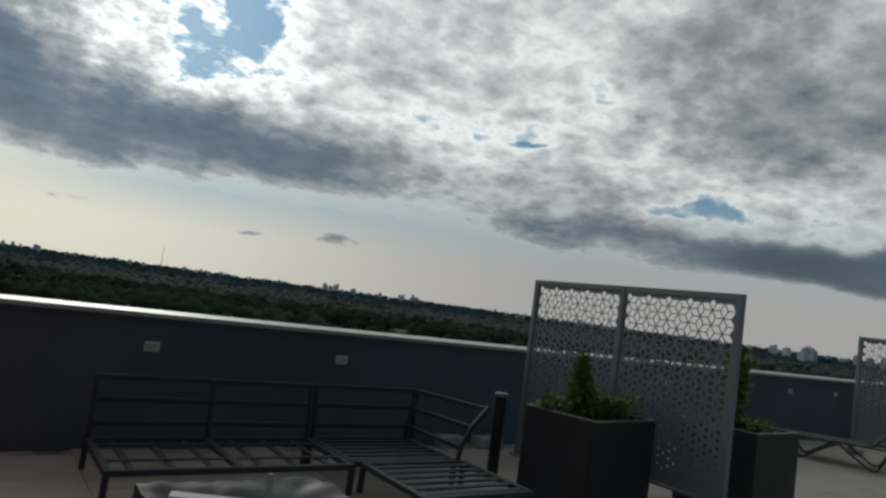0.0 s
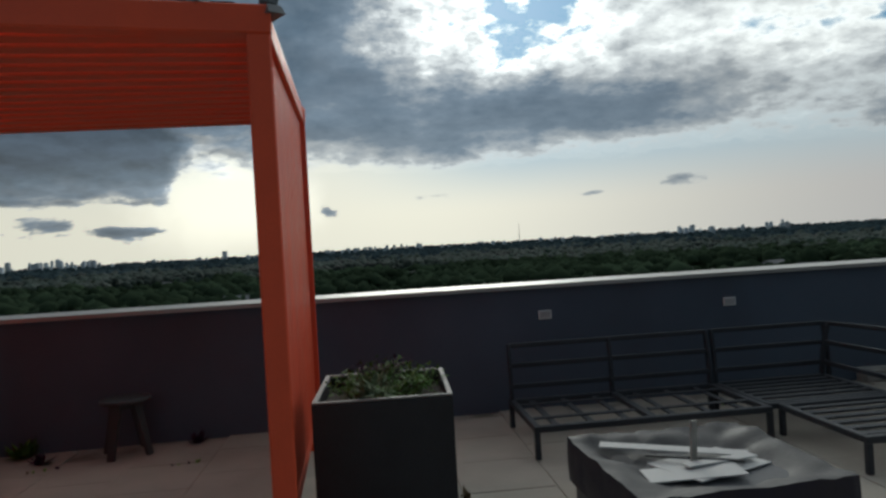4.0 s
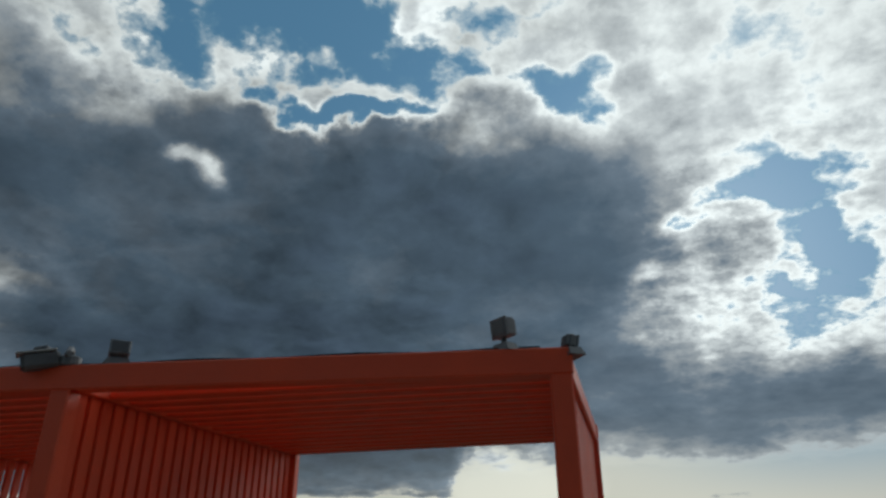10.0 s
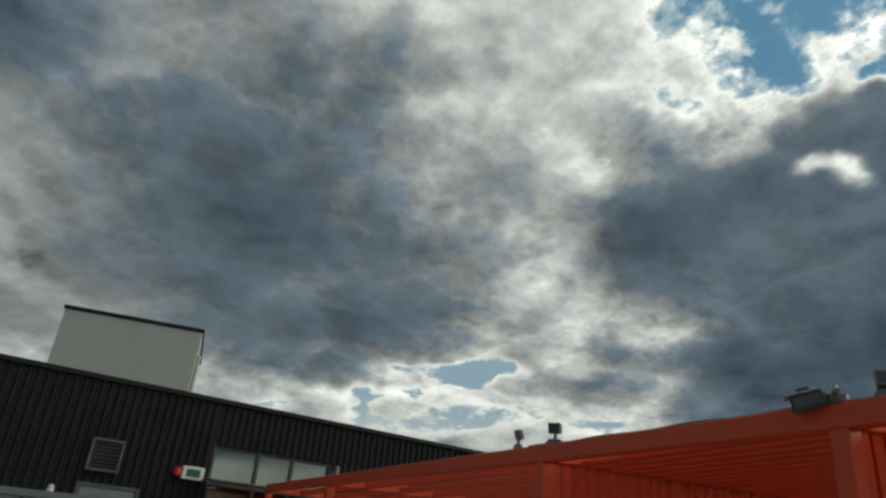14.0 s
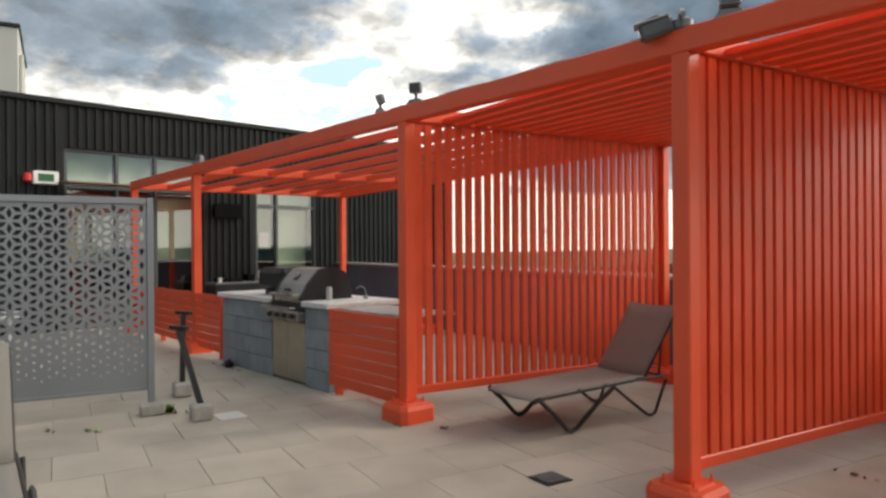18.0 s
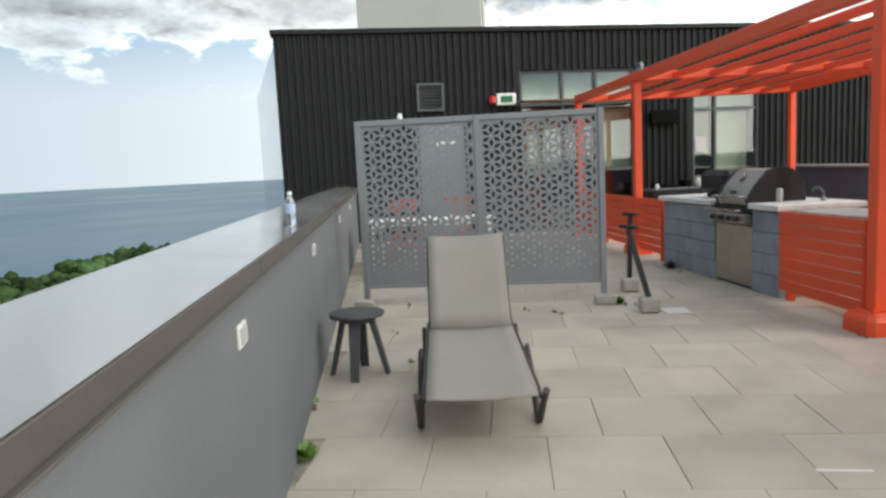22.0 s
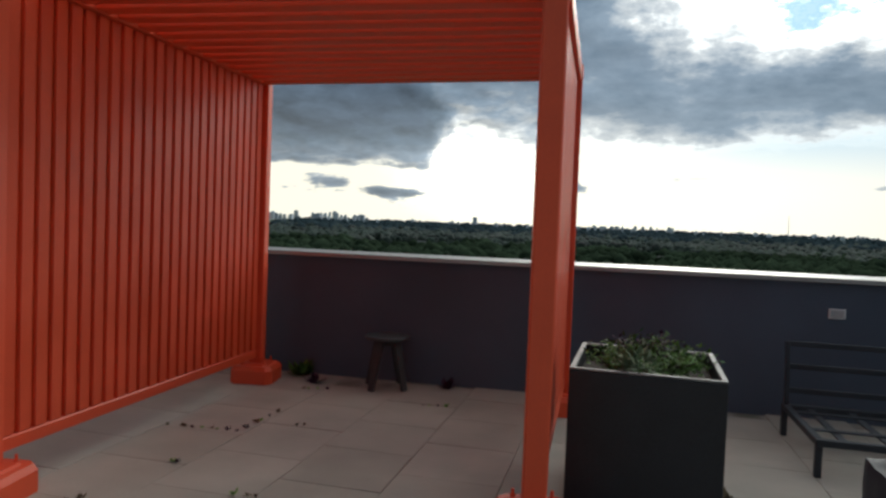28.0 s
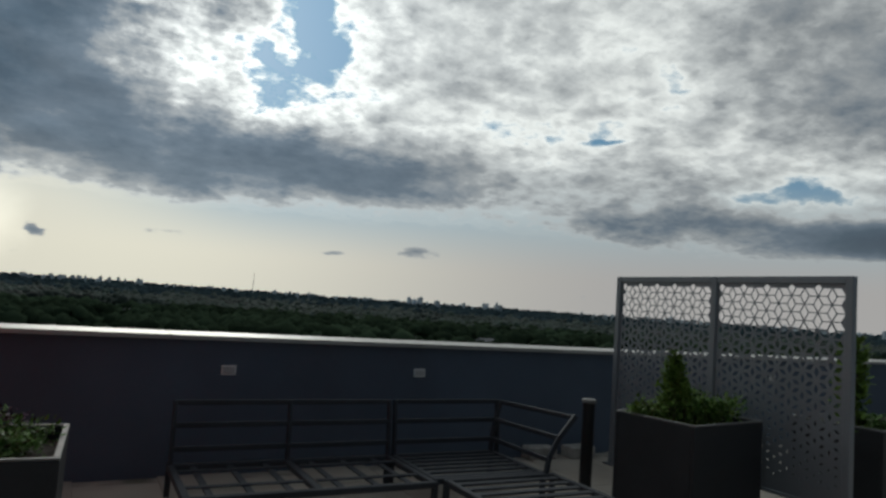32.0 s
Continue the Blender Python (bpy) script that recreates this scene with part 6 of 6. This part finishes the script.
# the plain rises gently inland and stays level towards the lake
rise = lambda x, y: 32.0 * min(1.0, max(0.0, (math.hypot(x, y) - 1300) / 3300)) * min(1.0, max(0.0, (0.55 + y / (math.hypot(x, y) + 1)) / 0.5)) * min(1.0, max(0.0, (0.85 + x / (math.hypot(x, y) + 1)) / 0.3))
rings = []
for rad in (1300, 2900, 4600):
    pts = [(rad * math.cos(2 * math.pi * k / n), rad * math.sin(2 * math.pi * k / n)) for k in range(n)]
    rings.append([bm.verts.new((x, y, GZ + rise(x, y))) for x, y in pts])
for k in range(n):
    j = (k + 1) % n
    bm.faces.new((c0, rings[0][k], rings[0][j]))
    for a, b in zip(rings, rings[1:]):
        bm.faces.new((a[k], b[k], b[j], a[j]))
ground = solo("ground", bm, GROUND, "wooded suburban plain reaching the horizon", "ground", "structure")
LN = Vector((-math.sin(radians(112)), math.cos(radians(112)), 0))
LT = Vector((LN.y, -LN.x, 0))
bm = bm_new()
q = [LN * 265 + LT * 900 + Vector((0, 0, GZ + 0.6)), LN * 265 - LT * 3600 + Vector((0, 0, GZ + 0.6)), LN * 2900 - LT * 3600 + Vector((0, 0, GZ + 18)), LN * 4480 + LT * 0 + Vector((0, 0, GZ + 18)), LN * 4000 + LT * 1900 + Vector((0, 0, GZ + 17))]
put(bm, [tuple(v) for v in q], [(0, 1, 2, 3, 4)])
bmesh.ops.recalc_face_normals(bm, faces=bm.faces[:])
water = solo("water", bm, SEA, "calm blue lake reaching the horizon", "lake", "structure")

ICO = [(0, 0, 1), (0.894, 0, 0.447), (0.276, 0.851, 0.447), (-0.724, 0.526, 0.447), (-0.724, -0.526, 0.447), (0.276, -0.851, 0.447), (0.724, 0.526, -0.447), (-0.276, 0.851, -0.447), (-0.894, 0, -0.447), (-0.276, -0.851, -0.447), (0.724, -0.526, -0.447)]
IF = [(0, 1, 2), (0, 2, 3), (0, 3, 4), (0, 4, 5), (0, 5, 1), (1, 6, 2), (2, 7, 3), (3, 8, 4), (4, 9, 5), (5, 10, 1), (6, 7, 2), (7, 8, 3), (8, 9, 4), (9, 10, 5), (10, 6, 1)]


def woods(name, count, az0, az1, d0, d1, label, h0, h1, keep=None, mat=WOODS):
    verts, faces = [], []
    r = random.Random(len(name) + count)
    for _ in range(count):
        az = radians(r.uniform(az0, az1))
        d = d0 * (d1 / d0) ** (r.random() ** 0.85)
        x, y = -math.sin(az) * d, math.cos(az) * d
        if keep and not keep(x, y):
            continue
        if noise.noise((x * 0.006, y * 0.006, 1.3)) < -0.28 or (d < 300 and noise.noise((x * 0.03, y * 0.03, 4.3)) < -0.05):
            continue
        ht = r.uniform(h0, h1)
        many = 22 if d < 300 else 6 if d < 1400 else 2
        spread = ht * (r.uniform(0.26, 0.46) if many > 6 else r.uniform(0.42, 0.72))
        for _c in range(many):
            s = spread * (r.uniform(0.22, 0.46) if many > 6 else r.uniform(0.42, 0.78) if many > 2 else r.uniform(0.8, 1.3))
            cx, cy, cz = x + r.gauss(0, 0.55) * spread, y + r.gauss(0, 0.55) * spread, GZ + rise(x, y) + ht - s - r.random() ** 1.5 * spread * 0.9
            a = r.uniform(0, 6.3)
            b = len(verts)
            for vx, vy, vz in ICO:
                k = s * r.uniform(0.75, 1.2)
                verts.append((cx + k * (vx * math.cos(a) - vy * math.sin(a)), cy + k * (vx * math.sin(a) + vy * math.cos(a)), cz + k * vz * 0.9))
            faces += [(b + i, b + j, b + l) for i, j, l in IF]
    me = bpy.data.meshes.new(name)
    me.from_pydata(verts, [], faces)
    me.materials.append(mat)
    me.polygons.foreach_set("use_smooth", [True] * len(me.polygons))
    return tagged(new(name, me), label, "woods", kind="stuff")


land = lambda x, y: x * LN.x + y * LN.y < 255
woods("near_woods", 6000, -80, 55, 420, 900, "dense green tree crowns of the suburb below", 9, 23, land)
# these farther belts carry the haze of distance in their base colour
woods("middle_woods", 12000, -85, 60, 780, 1900, "dark green tree cover of the suburb further out", 10, 24, land, WOODS_MID_HAZE)
woods("far_woods", 18000, -85, 60, 1600, 4300, "distant tree cover with haze tinted into its leaf colour", 10, 26, land, WOODS_FAR_HAZE)
woods("shore_woods", 2300, 95, 150, 60, 262, "green trees along the lake shore", 7, 19, land, WOODS_SHORE)
LAWN = material("park_lawn", (0.15, 0.18, 0.07), 1.0, vary=0.3, scale=0.08, fine=1.5, bump=0.1)
bm = bm_new()
for d_, t_, l_, w_ in ((176, 60, 60, 16), (205, 10, 46, 12), (228, -60, 70, 10)):
    c_ = LN * d_ + LT * t_
    lathe(bm, (0, 0, 0), [(1.0, 0.0), (0.97, 1.0)], 28)
    vs_ = bm.verts[-56:]
    for v_ in vs_:
        v_.co = c_ + LT * (v_.co.x * l_) + LN * (v_.co.y * w_) + Vector((0, 0, GZ + 8.0 * v_.co.z + 2.0))
solo("park_lawn", bm, LAWN, "pale green lawns on a rise between the shore trees", "lawn", "structure")
# house and shop roofs among the trees
r = random.Random(12)
verts, faces = [], []
for _ in range(110):
    az, d = radians(r.uniform(-75, 45)), 260 * 6.5 ** r.random()
    x, y, a, w, l, h = -math.sin(az) * d, math.cos(az) * d, r.uniform(0, 3.14), r.uniform(3, 6) * (1 + d / 2500), r.uniform(4, 9) * (1 + d / 2500), r.uniform(8, 13)
    b = len(verts)
    for px, py, pz in ((-l, -w, 0), (l, -w, 0), (l, w, 0), (-l, w, 0), (-l, -w, h), (l, -w, h), (l, w, h), (-l, w, h), (-l, 0, h + 3), (l, 0, h + 3)):
        verts.append((x + px * math.cos(a) - py * math.sin(a), y + px * math.sin(a) + py * math.cos(a), GZ + pz))
    faces += [tuple(b + i for i in q) for q in ((0, 1, 5, 4), (2, 3, 7, 6), (1, 2, 6, 9, 5), (3, 0, 4, 8, 7), (4, 5, 9, 8), (6, 7, 8, 9))]
me = bpy.data.meshes.new("suburb_houses")
me.from_pydata(verts, [], faces)
me.materials.append(ROOFS)
tagged(new("suburb_houses", me), "scattered pale house and shop roofs among the trees", "houses", kind="stuff")


def skyline(az0, az1, count, seed, hmin, hmax, dist, label):
    """Towers on the horizon, each a mesh with set-back roof, joined: far too small to pick apart."""
    r = random.Random(seed)
    bm = bm_new()
    for _ in range(count):
        az = radians(r.uniform(az0, az1))
        d = dist * r.uniform(0.85, 1.1)
        w, h = r.uniform(6, 20), r.uniform(hmin, hmax) * (1 if r.random() < 0.75 else 1.25)
        x, y = -math.sin(az) * d, math.cos(az) * d
        z0 = GZ + rise(x, y) - 3
        box(bm, (x, y, z0 + h / 2), (w, w, h), 0.3)
        box(bm, (x, y, z0 + h + 1.5), (w * 0.5, w * 0.5, 3), 0.3)
    return solo("skyline", bm, CITY_HAZE, label, "skyline", "stuff")


skyline(-75, 35, 130, 3, 25, 33, 3300, "low skyline along the horizon, haze put into its colour")
skyline(21, 29, 26, 4, 34, 46, 3600, "cluster of far towers on the horizon")
skyline(-28, -25, 6, 5, 38, 48, 3300, "far towers close together on the horizon")
skyline(-70, -60, 14, 6, 38, 52, 2300, "pale apartment towers on the horizon")
skyline(-3, 4, 12, 8, 30, 38, 3300, "far mid-rise cluster on the horizon")
skyline(-33, -30.5, 5, 9, 36, 44, 3300, "small group of far towers on the horizon")
bm = bm_new()
box(bm, (-623, 3000, GZ + 38), (18, 18, 62), 0.3)
solo("tower_block", bm, CITY_HAZE, "lone far tower block on the horizon", "tower")
bm = bm_new()
tube(bm, [(664, 3000, GZ), (664, 3000, 84)], [1.6, 0.8], 6)
solo("radio_mast", bm, CITY_HAZE, "thin far radio mast on the horizon", "mast")
bm = bm_new()
lathe(bm, (0, 0, 0), [(26, 0), (26, 9), (20, 15), (8, 18), (1, 18.5)], 24)
dome = solo("sports_dome", bm, WHITE, "white air-supported dome among the trees", "dome", smooth=True)
dome.matrix_world = pose(690, 860, GZ, 0, 0, 0)
dome.scale = (1.6, 1.6, 1)
# the block that carries the terrace
bm = bm_new()
box(bm, (2.5, 0.6, GZ / 2 - 0.9), (38.5, 10.0, -GZ - 1.6), 0.05)
solo("building_below", bm, PALE, "pale block that carries the roof terrace", "building", "structure")


# ---- pavers: 0.61 m squares in staggered courses, laid last ----
T = 0.61
paver_me = mesh_of("paver", box(bm_new(), (0, 0, -0.02), (T - 0.0035, T - 0.0035, 0.04), 0.002), PAVER)
rest_v, rest_f = [], []
r = random.Random(5)
kept = 0
for k in range(-27, 36):
    for j in range(-14, 16):
        jj = j if k % 2 == 0 else j + 0.5
        cx, cy = (k + 0.5) * T, -0.84 + (jj + 0.5) * T
        if cy + T / 2 > far_y(cx) + 0.2 or cy - T / 2 < (sea_y(cx) if cx < 6 else sea_y(6)) - 0.35 or cx < -16 or cx > 21:
            continue
        z, rx, ry = r.uniform(-0.002, 0.001), r.uniform(-0.18, 0.18), r.uniform(-0.18, 0.18)
        if -7.4 < cx < 3.6 and -2.6 < cy < 6.4 and kept < 300:
            o_ = part("paver", paver_me, None, floor)
            o_.matrix_local = pose(cx, cy, z, rx, ry, 0)
            kept += 1
        else:
            b = len(rest_v)
            h = T / 2 - 0.002
            c_ = 0.003
            rest_v += [(cx + sx * h, cy + sy * h, z - 0.03) for sx, sy in ((-1, -1), (1, -1), (1, 1), (-1, 1))]
            rest_v += [(cx + sx * h, cy + sy * h, z - c_) for sx, sy in ((-1, -1), (1, -1), (1, 1), (-1, 1))]
            rest_v += [(cx + sx * (h - c_), cy + sy * (h - c_), z) for sx, sy in ((-1, -1), (1, -1), (1, 1), (-1, 1))]
            rest_f += [(b + 8, b + 9, b + 10, b + 11)]
            for q_ in range(4):
                w_ = (q_ + 1) % 4
                rest_f += [(b + q_, b + w_, b + 4 + w_, b + 4 + q_), (b + 4 + q_, b + 4 + w_, b + 8 + w_, b + 8 + q_)]
me = bpy.data.meshes.new("paver_field")
me.from_pydata(rest_v, [], rest_f)
me.materials.append(PAVER)
pf = new("paver_field", me)
pf.parent = floor
tagged(pf, kind="stuff")
